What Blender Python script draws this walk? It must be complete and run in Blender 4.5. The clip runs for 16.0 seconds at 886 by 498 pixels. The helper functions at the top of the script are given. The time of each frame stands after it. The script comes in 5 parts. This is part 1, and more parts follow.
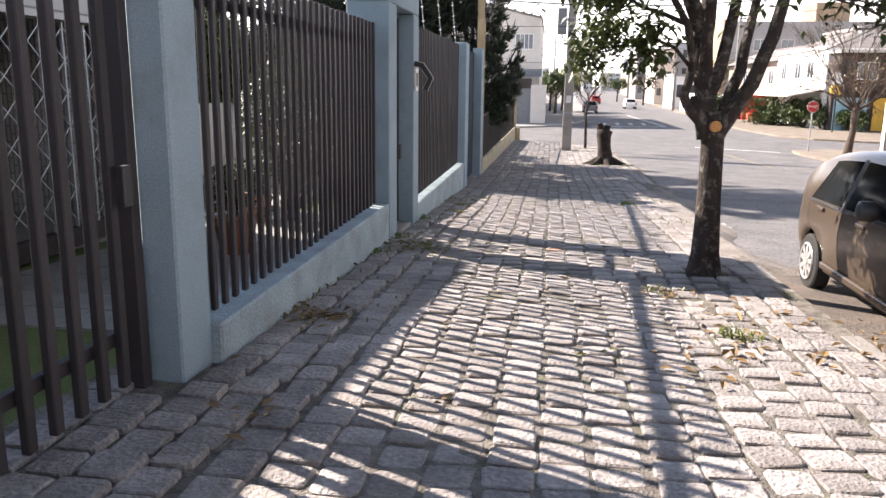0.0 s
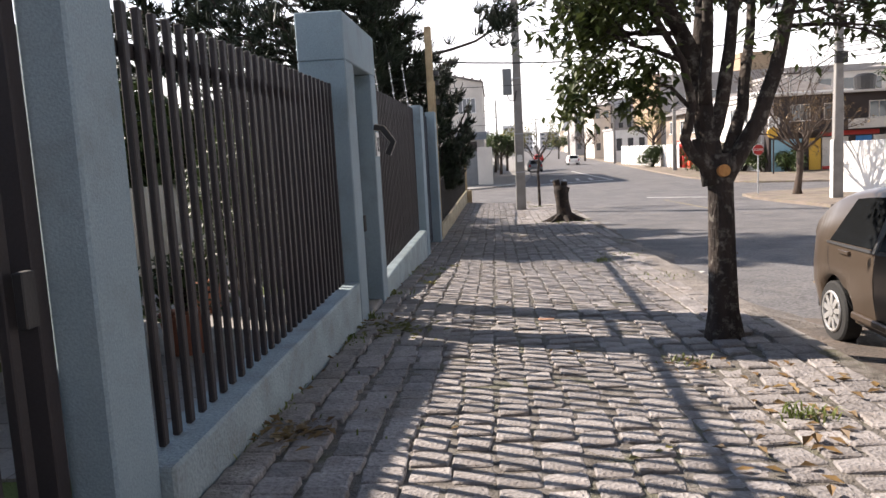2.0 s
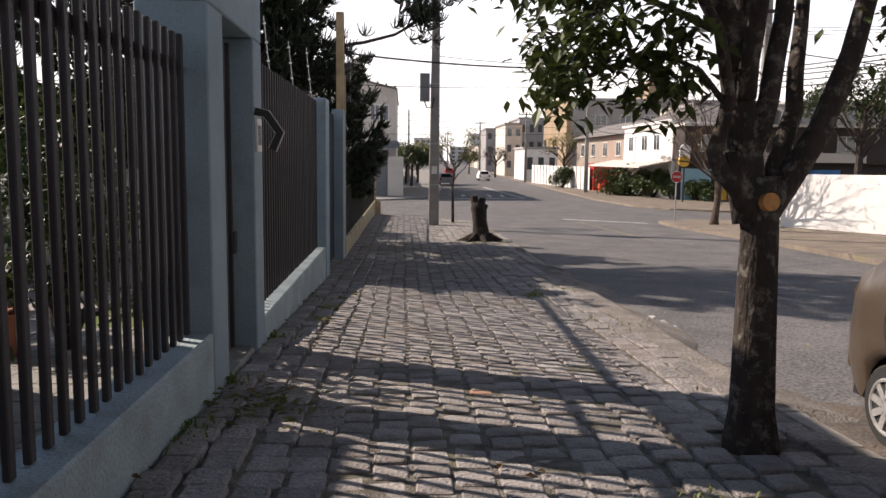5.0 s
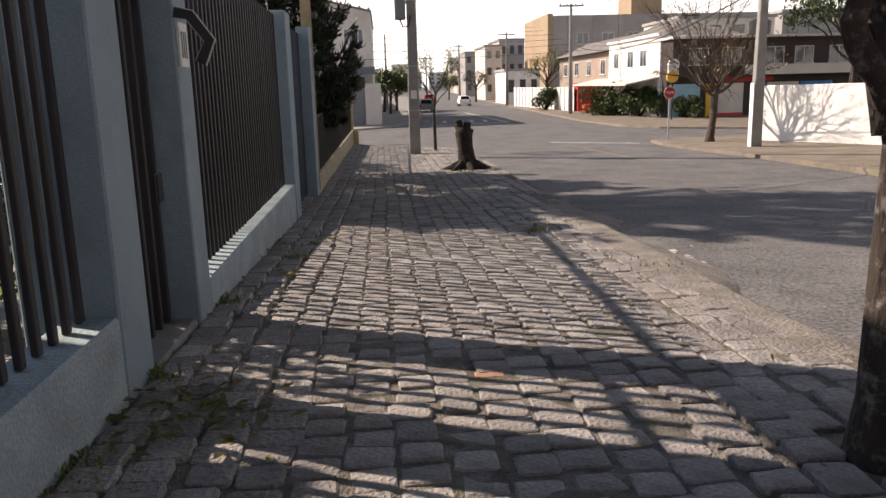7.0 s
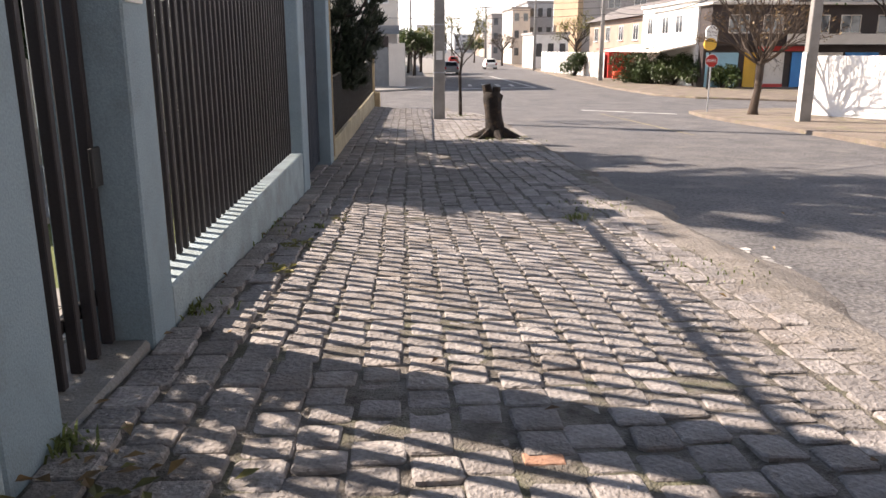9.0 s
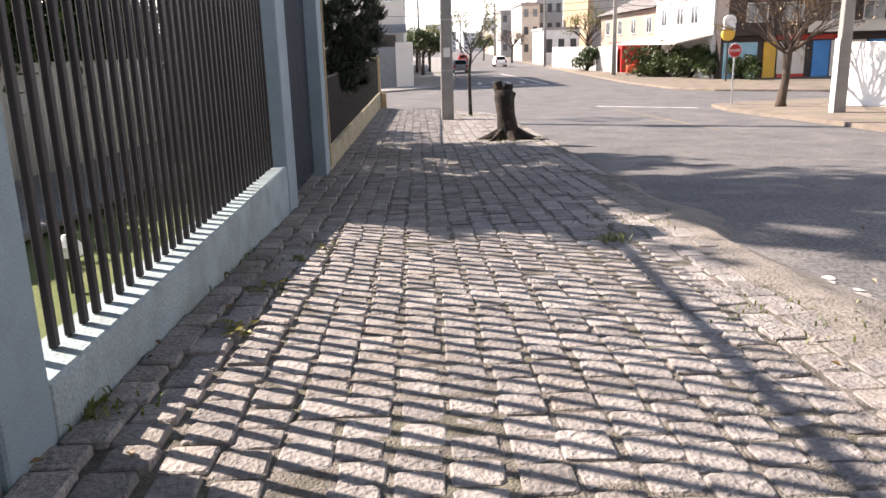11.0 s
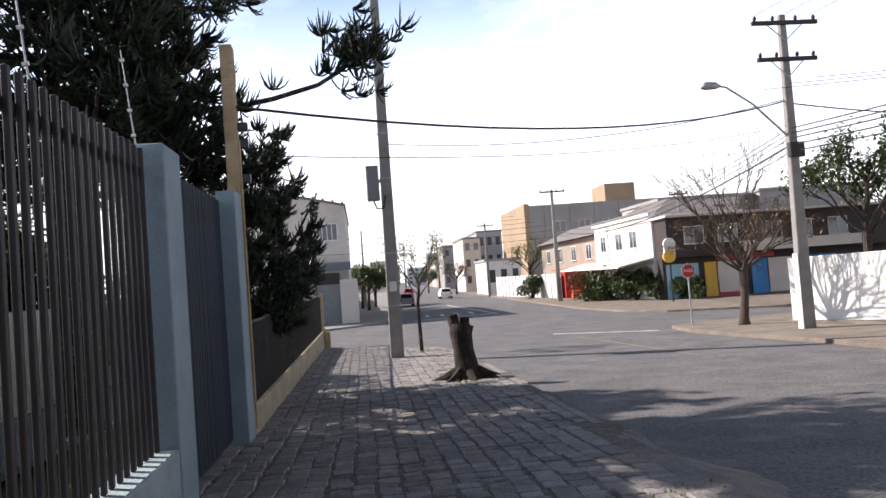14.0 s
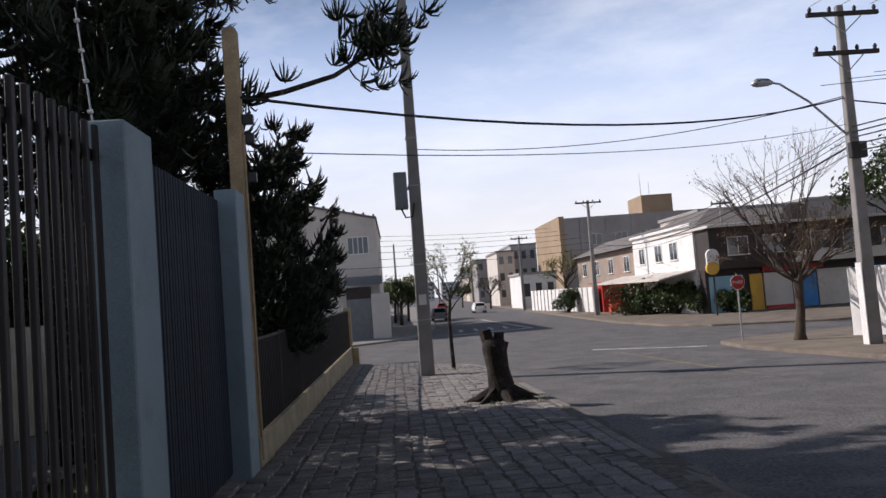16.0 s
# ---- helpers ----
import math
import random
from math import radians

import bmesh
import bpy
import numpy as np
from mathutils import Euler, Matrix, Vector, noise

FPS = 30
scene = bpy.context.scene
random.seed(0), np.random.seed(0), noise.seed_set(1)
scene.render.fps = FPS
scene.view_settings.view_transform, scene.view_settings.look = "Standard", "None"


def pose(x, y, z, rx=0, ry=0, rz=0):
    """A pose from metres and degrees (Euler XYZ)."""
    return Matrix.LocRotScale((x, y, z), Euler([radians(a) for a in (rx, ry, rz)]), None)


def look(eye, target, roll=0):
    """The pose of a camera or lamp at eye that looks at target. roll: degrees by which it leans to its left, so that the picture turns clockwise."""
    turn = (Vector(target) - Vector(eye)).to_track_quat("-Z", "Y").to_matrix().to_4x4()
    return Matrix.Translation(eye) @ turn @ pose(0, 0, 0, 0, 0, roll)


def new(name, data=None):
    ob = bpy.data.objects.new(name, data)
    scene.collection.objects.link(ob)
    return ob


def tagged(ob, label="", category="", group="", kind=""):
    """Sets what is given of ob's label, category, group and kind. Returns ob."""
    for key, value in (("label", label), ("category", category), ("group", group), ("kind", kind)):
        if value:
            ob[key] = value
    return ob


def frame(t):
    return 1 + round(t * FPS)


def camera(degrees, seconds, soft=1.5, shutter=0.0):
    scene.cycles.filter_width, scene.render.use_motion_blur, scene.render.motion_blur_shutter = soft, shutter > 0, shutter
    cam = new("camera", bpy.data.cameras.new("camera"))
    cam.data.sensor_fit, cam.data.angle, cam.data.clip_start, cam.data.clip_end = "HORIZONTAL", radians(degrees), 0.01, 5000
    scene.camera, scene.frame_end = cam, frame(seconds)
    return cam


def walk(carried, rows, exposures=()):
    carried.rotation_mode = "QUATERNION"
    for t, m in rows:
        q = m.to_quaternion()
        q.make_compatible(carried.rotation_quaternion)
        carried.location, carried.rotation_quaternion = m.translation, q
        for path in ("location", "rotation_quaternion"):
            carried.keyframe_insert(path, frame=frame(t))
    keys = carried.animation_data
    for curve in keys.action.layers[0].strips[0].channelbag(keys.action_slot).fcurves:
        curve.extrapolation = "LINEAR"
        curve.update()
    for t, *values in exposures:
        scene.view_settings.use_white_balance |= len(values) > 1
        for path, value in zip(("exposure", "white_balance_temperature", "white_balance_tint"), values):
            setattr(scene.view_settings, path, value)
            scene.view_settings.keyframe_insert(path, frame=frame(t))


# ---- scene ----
# ---------------------------------------------------------------- camera
cam = camera(59.9, 16.0)
PATH = [
    (0, (-0.015, 0.274, 1.452), (-0.279, 2.212, 1.033), 0.7),
    (0.5, (-0.103, 0.572, 1.480), (-0.327, 2.527, 1.119), -4.3),
    (1, (-0.254, 0.771, 1.486), (-0.434, 2.743, 1.201), -3.1),
    (1.5, (-0.375, 0.927, 1.494), (-0.502, 2.907, 1.241), -2.9),
    (2, (-0.411, 1.213, 1.386), (-0.552, 3.192, 1.133), -3.1),
    (2.5, (-0.449, 1.524, 1.359), (-0.683, 3.499, 1.150), -3.6),
    (3, (-0.520, 1.961, 1.326), (-0.638, 3.952, 1.164), -1.2),
    (3.5, (-0.490, 2.361, 1.309), (-0.520, 4.348, 1.099), -1.0),
    (4, (-0.489, 2.726, 1.314), (-0.438, 4.707, 1.044), -1.0),
    (4.2, (-0.495, 2.948, 1.325), (-0.394, 4.932, 1.094), 0.6),
    (6.3, (-0.559, 4.629, 1.219), (-0.431, 6.612, 0.986), 0.2),
    (6.5, (-0.526, 4.813, 1.201), (-0.382, 6.788, 0.928), -0.1),
    (7, (-0.481, 5.201, 1.185), (-0.338, 7.152, 0.770), -1.5),
    (7.5, (-0.486, 5.560, 1.187), (-0.306, 7.493, 0.705), 0.0),
    (8, (-0.429, 5.942, 1.150), (-0.317, 7.870, 0.626), -1.6),
    (8.5, (-0.425, 6.282, 1.137), (-0.424, 8.218, 0.634), -2.4),
    (9, (-0.457, 6.658, 1.132), (-0.366, 8.591, 0.627), 0.0),
    (9.5, (-0.397, 7.008, 1.104), (-0.303, 8.940, 0.593), -0.1),
    (9.7, (-0.368, 7.160, 1.115), (-0.328, 9.097, 0.618), -1.3),
    (11.8, (-0.323, 8.752, 1.021), (-0.252, 10.678, 0.484), -1.4),
    (12, (-0.345, 8.894, 1.031), (-0.241, 10.816, 0.485), -0.4),
    (12.5, (-0.345, 9.263, 0.996), (-0.246, 11.190, 0.469), -1.7),
    (13, (-0.359, 9.638, 1.010), (-0.370, 11.592, 0.590), -4.4),
    (13.5, (-0.377, 10.148, 1.047), (-0.222, 12.137, 0.904), -3.3),
    (14, (-0.277, 10.476, 1.011), (-0.058, 12.463, 1.089), -4.2),
    (14.5, (-0.241, 10.768, 0.995), (-0.021, 12.750, 1.152), -4.6),
    (15, (-0.213, 11.076, 0.998), (0.059, 13.051, 1.160), -2.8),
    (15.5, (-0.098, 11.415, 0.978), (0.151, 13.396, 1.085), -3.2),
    (16, (-0.092, 11.818, 0.956), (0.042, 13.810, 1.078), -4.4),
]
EXPOSURE = [(0.0, 1.8, 6900, 14), (1.0, 1.4, 6950, 14), (2.0, 1.2, 6950, 13), (3.5, 0.85, 7100, 14), (6.5, 0.35, 7400, 15), (7.0, 0.6, 7500, 15), (9.0, 1.3, 7300, 15), (12.5, 1.58, 6900, 14), (13.3, 1.32, 6750, 13), (14.2, 0.6, 6500, 13), (15.0, 0.08, 6350, 13), (16.0, -0.15, 6400, 14)]
walk(cam, [(t, look(eye, target, roll)) for t, eye, target, roll in PATH], EXPOSURE)

# ---------------------------------------------------------------- light
SUN_TO = Vector((-0.887 * math.cos(radians(35)), 0.461 * math.cos(radians(35)), math.sin(radians(35))))
sun_data = bpy.data.lights.new("sun", "SUN")
sun_data.energy, sun_data.angle, sun_data.color = 5.0, radians(0.6), (1.0, 0.92, 0.84)
sun = new("sun", sun_data)
sun.matrix_world = look((0, 0, 60), Vector((0, 0, 60)) - SUN_TO)

world = bpy.data.worlds.new("sky")
scene.world = world
world.use_nodes = True
wn, wl = world.node_tree.nodes, world.node_tree.links
bg = wn["Background"]
bg.inputs["Strength"].default_value = 0.016
sky = wn.new("ShaderNodeTexSky")
sky.sky_type, sky.sun_disc = "NISHITA", False
sky.sun_elevation, sky.sun_rotation = radians(35), math.atan2(SUN_TO.x, SUN_TO.y)
sky.dust_density, sky.ozone_density, sky.air_density = 0.8, 2.0, 1.0
wc = wn.new("ShaderNodeTexCoord")
wm = wn.new("ShaderNodeMapping")
wm.inputs["Scale"].default_value = (1.6, 1.6, 5.0)
wnz = wn.new("ShaderNodeTexNoise")
wnz.inputs["Scale"].default_value, wnz.inputs["Detail"].default_value, wnz.inputs["Roughness"].default_value = 1.7, 7, 0.6
wr = wn.new("ShaderNodeValToRGB")
wr.color_ramp.elements[0].position, wr.color_ramp.elements[1].position = 0.44, 0.70
wr.color_ramp.elements[1].color = (0.42, 0.42, 0.42, 1)
wx = wn.new("ShaderNodeMix")
wx.data_type = "RGBA"
wl.new(wc.outputs["Generated"], wm.inputs["Vector"])
wl.new(wm.outputs["Vector"], wnz.inputs["Vector"])
wl.new(wnz.outputs["Fac"], wr.inputs["Fac"])
ws = wn.new("ShaderNodeSeparateXYZ")
wh = wn.new("ShaderNodeMapRange")
wh.interpolation_type = "SMOOTHSTEP"
wh.inputs["From Min"].default_value, wh.inputs["From Max"].default_value = 0.2, 0.52
wh.inputs["To Min"].default_value, wh.inputs["To Max"].default_value = 0.95, 0.0
wk = wn.new("ShaderNodeMath")
wk.operation = "MULTIPLY"
wk.inputs[1].default_value = 1.0
wl.new(wc.outputs["Generated"], ws.inputs["Vector"])
wl.new(ws.outputs["Z"], wh.inputs["Value"])
wl.new(wh.outputs["Result"], wk.inputs[0])
# bright haze round the sun
wd = wn.new("ShaderNodeVectorMath")
wd.operation = "DOT_PRODUCT"
wd.inputs[1].default_value = SUN_TO
wa = wn.new("ShaderNodeMapRange")
wa.interpolation_type = "SMOOTHSTEP"
wa.inputs["From Min"].default_value, wa.inputs["From Max"].default_value = 0.62, 1.0
wa.inputs["To Max"].default_value = 0.6
wq = wn.new("ShaderNodeMath")
wq.operation = "MAXIMUM"
wl.new(wc.outputs["Generated"], wd.inputs[0])
wl.new(wd.outputs["Value"], wa.inputs["Value"])
wl.new(wa.outputs["Result"], wq.inputs[0])
wl.new(wk.outputs["Value"], wq.inputs[1])
wl.new(wq.outputs["Value"], wx.inputs["Factor"])
wl.new(sky.outputs["Color"], wx.inputs["A"])
# the haze turns bluer with height
wg = wn.new("ShaderNodeMapRange")
wg.inputs["From Min"].default_value, wg.inputs["From Max"].default_value = 0.08, 0.42
wb = wn.new("ShaderNodeMix")
wb.data_type = "RGBA"
wb.inputs["A"].default_value, wb.inputs["B"].default_value = (64.0, 65.0, 67.0, 1), (31.0, 47.0, 79.0, 1)
wl.new(ws.outputs["Z"], wg.inputs["Value"])
wl.new(wg.outputs["Result"], wb.inputs["Factor"])
wl.new(wb.outputs["Result"], wx.inputs["B"])
# thin clouds
wy = wn.new("ShaderNodeMix")
wy.data_type = "RGBA"
wy.inputs["B"].default_value = (82.0, 82.5, 83.0, 1)
# the cloud veil thins out overhead
wv = wn.new("ShaderNodeMapRange")
wv.interpolation_type = "SMOOTHSTEP"
wv.inputs["From Min"].default_value, wv.inputs["From Max"].default_value = 0.3, 0.55
wv.inputs["To Min"].default_value, wv.inputs["To Max"].default_value = 1.0, 0.08
wl.new(ws.outputs["Z"], wv.inputs["Value"])
wt = wn.new("ShaderNodeMath")
wt.operation = "MULTIPLY"
wl.new(wr.outputs["Color"], wt.inputs[0])
wl.new(wv.outputs["Result"], wt.inputs[1])
wl.new(wt.outputs["Value"], wy.inputs["Factor"])
wl.new(wx.outputs["Result"], wy.inputs["A"])
wl.new(wy.outputs["Result"], bg.inputs["Color"])


# ---------------------------------------------------------------- materials
def mat(name, c1, c2=None, scale=6.0, rough=0.8, metal=0.0, bump=0.2, fine=60.0, spread=0.0, island=0.0, stain=None, stretch=(1, 1, 1), spec=0.5, grain=0.16):
    """Two scales of variation: patches from c1 to c2, and a fine grain with relief. spread and island vary lightness piece by piece."""
    m = bpy.data.materials.new(name)
    m.use_nodes = True
    n, l = m.node_tree.nodes, m.node_tree.links
    p = n["Principled BSDF"]
    c2 = c2 or tuple(v * 0.75 for v in c1)
    co = n.new("ShaderNodeTexCoord")
    mp = n.new("ShaderNodeMapping")
    mp.inputs["Scale"].default_value = stretch
    l.new(co.outputs["Object"], mp.inputs["Vector"])
    a, b = n.new("ShaderNodeTexNoise"), n.new("ShaderNodeTexNoise")
    a.inputs["Scale"].default_value, a.inputs["Detail"].default_value = scale, 5
    b.inputs["Scale"].default_value, b.inputs["Detail"].default_value = fine, 3
    for q in (a, b):
        l.new(mp.outputs["Vector"], q.inputs["Vector"])
    r = n.new("ShaderNodeValToRGB")
    r.color_ramp.elements[0].position, r.color_ramp.elements[1].position = 0.35, 0.66
    r.color_ramp.elements[0].color, r.color_ramp.elements[1].color = (*c1, 1), (*c2, 1)
    l.new(a.outputs["Fac"], r.inputs["Fac"])
    col = r.outputs["Color"]
    g = n.new("ShaderNodeMapRange")
    g.inputs["From Min"].default_value, g.inputs["From Max"].default_value = 0.25, 0.75
    g.inputs["To Min"].default_value, g.inputs["To Max"].default_value = 1 - grain, 1 + grain
    l.new(b.outputs["Fac"], g.inputs["Value"])
    val = g.outputs["Result"]
    for amount, node, out in ((spread, "ShaderNodeObjectInfo", "Random"), (island, "ShaderNodeNewGeometry", "Random Per Island")):
        if amount:
            o = n.new(node)
            k = n.new("ShaderNodeMapRange")
            k.inputs["To Min"].default_value, k.inputs["To Max"].default_value = 1 - amount, 1 + amount
            l.new(o.outputs[out], k.inputs["Value"])
            mu = n.new("ShaderNodeMath")
            mu.operation = "MULTIPLY"
            l.new(val, mu.inputs[0])
            l.new(k.outputs["Result"], mu.inputs[1])
            val = mu.outputs["Value"]
    mx = n.new("ShaderNodeMix")
    mx.data_type, mx.blend_type = "RGBA", "MULTIPLY"
    mx.inputs["Factor"].default_value = 1
    l.new(col, mx.inputs["A"])
    l.new(val, mx.inputs["B"])
    col = mx.outputs["Result"]
    if stain:
        sc, amount, size = stain
        z = n.new("ShaderNodeTexNoise")
        z.inputs["Scale"].default_value, z.inputs["Detail"].default_value, z.inputs["Roughness"].default_value = size, 8, 0.7
        l.new(co.outputs["Object"], z.inputs["Vector"])
        zr = n.new("ShaderNodeMapRange")
        zr.inputs["From Min"].default_value, zr.inputs["From Max"].default_value = 0.52, 0.68
        zr.inputs["To Max"].default_value = amount
        l.new(z.outputs["Fac"], zr.inputs["Value"])
        sx = n.new("ShaderNodeMix")
        sx.data_type = "RGBA"
        sx.inputs["B"].default_value = (*sc, 1)
        l.new(zr.outputs["Result"], sx.inputs["Factor"])
        l.new(col, sx.inputs["A"])
        col = sx.outputs["Result"]
    l.new(col, p.inputs["Base Color"])
    p.inputs["Roughness"].default_value, p.inputs["Metallic"].default_value = rough, metal
    p.inputs["Specular IOR Level"].default_value = spec
    if bump:
        bp = n.new("ShaderNodeBump")
        bp.inputs["Strength"].default_value, bp.inputs["Distance"].default_value = bump, 0.02
        l.new(b.outputs["Fac"], bp.inputs["Height"])
        l.new(bp.outputs["Normal"], p.inputs["Normal"])
    return m


def leaf_mat(name, c1, c2, through_light=0.35):
    m = mat(name, c1, c2, 1.5, 0.5, 0, 0.0, 20, 0, 0.35)
    n, l = m.node_tree.nodes, m.node_tree.links
    p = n["Principled BSDF"]
    tr = n.new("ShaderNodeBsdfTranslucent")
    src = p.inputs["Base Color"].links[0].from_socket
    l.new(src, tr.inputs["Color"])
    ms = n.new("ShaderNodeMixShader")
    ms.inputs["Fac"].default_value = through_light
    l.new(p.outputs["BSDF"], ms.inputs[1])
    l.new(tr.outputs["BSDF"], ms.inputs[2])
    l.new(ms.outputs["Shader"], n["Material Output"].inputs["Surface"])
    return m


STONE = mat("granite_sett", (0.30, 0.276, 0.264), (0.20, 0.184, 0.18), 5, 0.85, 0, 1.0, 38, 0.24, 0.0, ((0.21, 0.165, 0.125), 0.5, 1.3), grain=0.3)
STONE_J = mat("granite_setts_joined", (0.30, 0.276, 0.264), (0.20, 0.184, 0.18), 5, 0.85, 0, 1.0, 38, 0.0, 0.24, ((0.21, 0.165, 0.125), 0.5, 1.3), grain=0.3)
JOINT = mat("joint_dirt", (0.2, 0.18, 0.16), (0.085, 0.074, 0.062), 9, 0.95, 0, 1.0, 70, 0, 0, ((0.11, 0.12, 0.05), 0.6, 2.0))
ASPHALT = mat("asphalt", (0.14, 0.133, 0.134), (0.095, 0.092, 0.095), 0.8, 0.85, 0, 1.0, 26, 0, 0, ((0.19, 0.177, 0.165), 0.85, 1.3), grain=0.75)
KERB = mat("kerb_stone", (0.29, 0.27, 0.255), (0.2, 0.185, 0.17), 4, 0.85, 0, 0.6, 40, 0.15)
PAINT = mat("painted_render_pale_blue", (0.245, 0.325, 0.37), (0.205, 0.28, 0.32), 1.2, 0.8, 0, 0.25, 90, 0, 0, ((0.18, 0.21, 0.22), 0.5, 2.5))
LEDGE = mat("painted_ledge", (0.315, 0.39, 0.415), (0.23, 0.285, 0.305), 3, 0.85, 0, 0.6, 45, 0, 0, ((0.25, 0.26, 0.22), 0.5, 3))
BAR = mat("brown_grey_painted_steel", (0.035, 0.030, 0.032), (0.028, 0.025, 0.027), 3, 0.6, 0.0, 0.05, 80, 0.12, spec=0.3)
GATE2 = mat("slate_blue_painted_steel", (0.027, 0.036, 0.052), (0.021, 0.028, 0.041), 3, 0.75, 0, 0.05, 80, 0.1, spec=0.2)
CONCRETE = mat("concrete", (0.29, 0.275, 0.26), (0.22, 0.21, 0.2), 2.5, 0.9, 0, 0.5, 50, 0, 0, ((0.22, 0.2, 0.18), 0.4, 2))
TANPOST = mat("weathered_tan_concrete", (0.47, 0.36, 0.22), (0.36, 0.27, 0.16), 3, 0.9, 0, 0.4, 40, 0, 0, ((0.2, 0.15, 0.1), 0.5, 4))
CREAMWALL = mat("cream_render", (0.42, 0.36, 0.24), (0.31, 0.265, 0.18), 2, 0.9, 0, 0.4, 40, 0, 0, ((0.2, 0.17, 0.1), 0.6, 2.5))
GARDENWALL = mat("pale_cream_render", (0.66, 0.62, 0.53), (0.55, 0.52, 0.44), 2, 0.9, 0, 0.3, 40, 0, 0, ((0.4, 0.37, 0.28), 0.5, 1.5))
BLACKMESH = mat("black_metal_panel", (0.028, 0.025, 0.023), (0.02, 0.018, 0.017), 3, 0.6, 0, 0.3, 90)
BARK = mat("dark_bark", (0.042, 0.03, 0.024), (0.018, 0.013, 0.011), 9, 0.95, 0, 1.0, 35, 0, 0, ((0.26, 0.24, 0.21), 0.6, 11), (1, 1, 0.35))
BARKPALE = mat("pale_bark", (0.1, 0.072, 0.054), (0.055, 0.04, 0.032), 6, 0.95, 0, 0.8, 35, 0, 0, None, (1, 1, 0.4))
CUTWOOD = mat("cut_wood", (0.55, 0.27, 0.09), (0.42, 0.19, 0.06), 18, 0.8, 0, 0.3, 90)
ROT = mat("charred_stump_bark", (0.03, 0.022, 0.018), (0.012, 0.009, 0.008), 7, 0.95, 0, 1.0, 30, 0, 0, ((0.13, 0.08, 0.05), 0.5, 5))
LEAF = leaf_mat("street_tree_leaf", (0.032, 0.05, 0.013), (0.058, 0.075, 0.018), 0.22)
NEEDLE = leaf_mat("araucaria_needle", (0.011, 0.02, 0.011), (0.02, 0.032, 0.015), 0.03)
BUSHLEAF = leaf_mat("bush_leaf", (0.035, 0.06, 0.018), (0.06, 0.085, 0.025), 0.2)
OLIVE = leaf_mat("olive_leaf", (0.15, 0.15, 0.05), (0.21, 0.19, 0.06), 0.4)
DRYLEAF = leaf_mat("dry_leaf", (0.21, 0.135, 0.05), (0.11, 0.062, 0.028), 0.15)
DRIFT = mat("dry_sandy_dirt", (0.235, 0.21, 0.19), (0.165, 0.148, 0.134), 3.2, 0.95, 0, 1.0, 38, 0, 0, ((0.15, 0.125, 0.1), 0.55, 3.0), grain=0.4)
GRASS = leaf_mat("grass_blade", (0.10, 0.14, 0.03), (0.16, 0.18, 0.05), 0.3)
LAWN = mat("lawn", (0.095, 0.13, 0.03), (0.13, 0.15, 0.05), 2, 0.95, 0, 1.0, 60)
CARPAINT = mat("bronze_metallic_paint", (0.125, 0.094, 0.07), (0.117, 0.088, 0.066), 1, 0.28, 0.5, 0.0, 200)
CARGLASS = mat("dark_tinted_glass", (0.012, 0.013, 0.014), (0.010, 0.011, 0.012), 1, 0.06, 0, 0, 50, spec=0.15)
RUBBER = mat("rubber", (0.02, 0.02, 0.02), (0.015, 0.015, 0.015), 5, 0.85, 0, 0.2, 60)
ALLOY = mat("silver_wheel_trim", (0.62, 0.61, 0.6), (0.5, 0.5, 0.49), 5, 0.35, 0.6, 0, 60)
BLACKPL = mat("black_plastic", (0.02, 0.02, 0.022), (0.015, 0.015, 0.017), 5, 0.5, 0, 0.1, 80)
REDLENS = mat("red_lens", (0.35, 0.02, 0.02), (0.3, 0.015, 0.015), 5, 0.15, 0, 0, 80)
WHITE = mat("white_paint", (0.80, 0.79, 0.77), (0.72, 0.71, 0.69), 1, 0.8, 0, 0.2, 30, 0, 0, ((0.5, 0.48, 0.45), 0.25, 1.0))
OFFWHITE = mat("off_white_render", (0.66, 0.61, 0.55), (0.58, 0.53, 0.48), 0.6, 0.85, 0, 0.2, 20, 0, 0, ((0.42, 0.38, 0.34), 0.4, 0.5))
TANRENDER = mat("tan_render", (0.35, 0.28, 0.225), (0.29, 0.235, 0.19), 0.6, 0.85, 0, 0.2, 20)
GREYRENDER = mat("grey_render", (0.34, 0.32, 0.31), (0.28, 0.265, 0.26), 0.3, 0.9, 0, 0.2, 12, 0, 0, ((0.2, 0.19, 0.18), 0.4, 0.3))
OCHRE = mat("ochre_render", (0.36, 0.26, 0.17), (0.30, 0.22, 0.145), 0.4, 0.85, 0, 0.2, 12)
DARKWOOD = mat("dark_brown_cladding", (0.045, 0.032, 0.03), (0.03, 0.022, 0.02), 1, 0.7, 0, 0.2, 20)
BLUE = mat("blue_paint", (0.035, 0.22, 0.52), (0.03, 0.18, 0.44), 1, 0.6, 0, 0.1, 30)
PALEBLUE = mat("light_blue_paint", (0.30, 0.52, 0.62), (0.26, 0.45, 0.55), 1, 0.6, 0, 0.1, 30)
YELLOW = mat("yellow_paint", (0.72, 0.42, 0.05), (0.62, 0.36, 0.05), 1, 0.6, 0, 0.1, 30)
RED = mat("red_paint", (0.50, 0.035, 0.03), (0.42, 0.03, 0.025), 1, 0.6, 0, 0.1, 30)
ORANGERED = mat("orange_red_plastic", (0.80, 0.11, 0.05), (0.72, 0.09, 0.04), 1, 0.5, 0, 0.05, 30)
ROOFTILE = mat("grey_roof_tile", (0.21, 0.19, 0.18), (0.14, 0.125, 0.12), 1.5, 0.9, 0, 0.3, 15, 0.1)
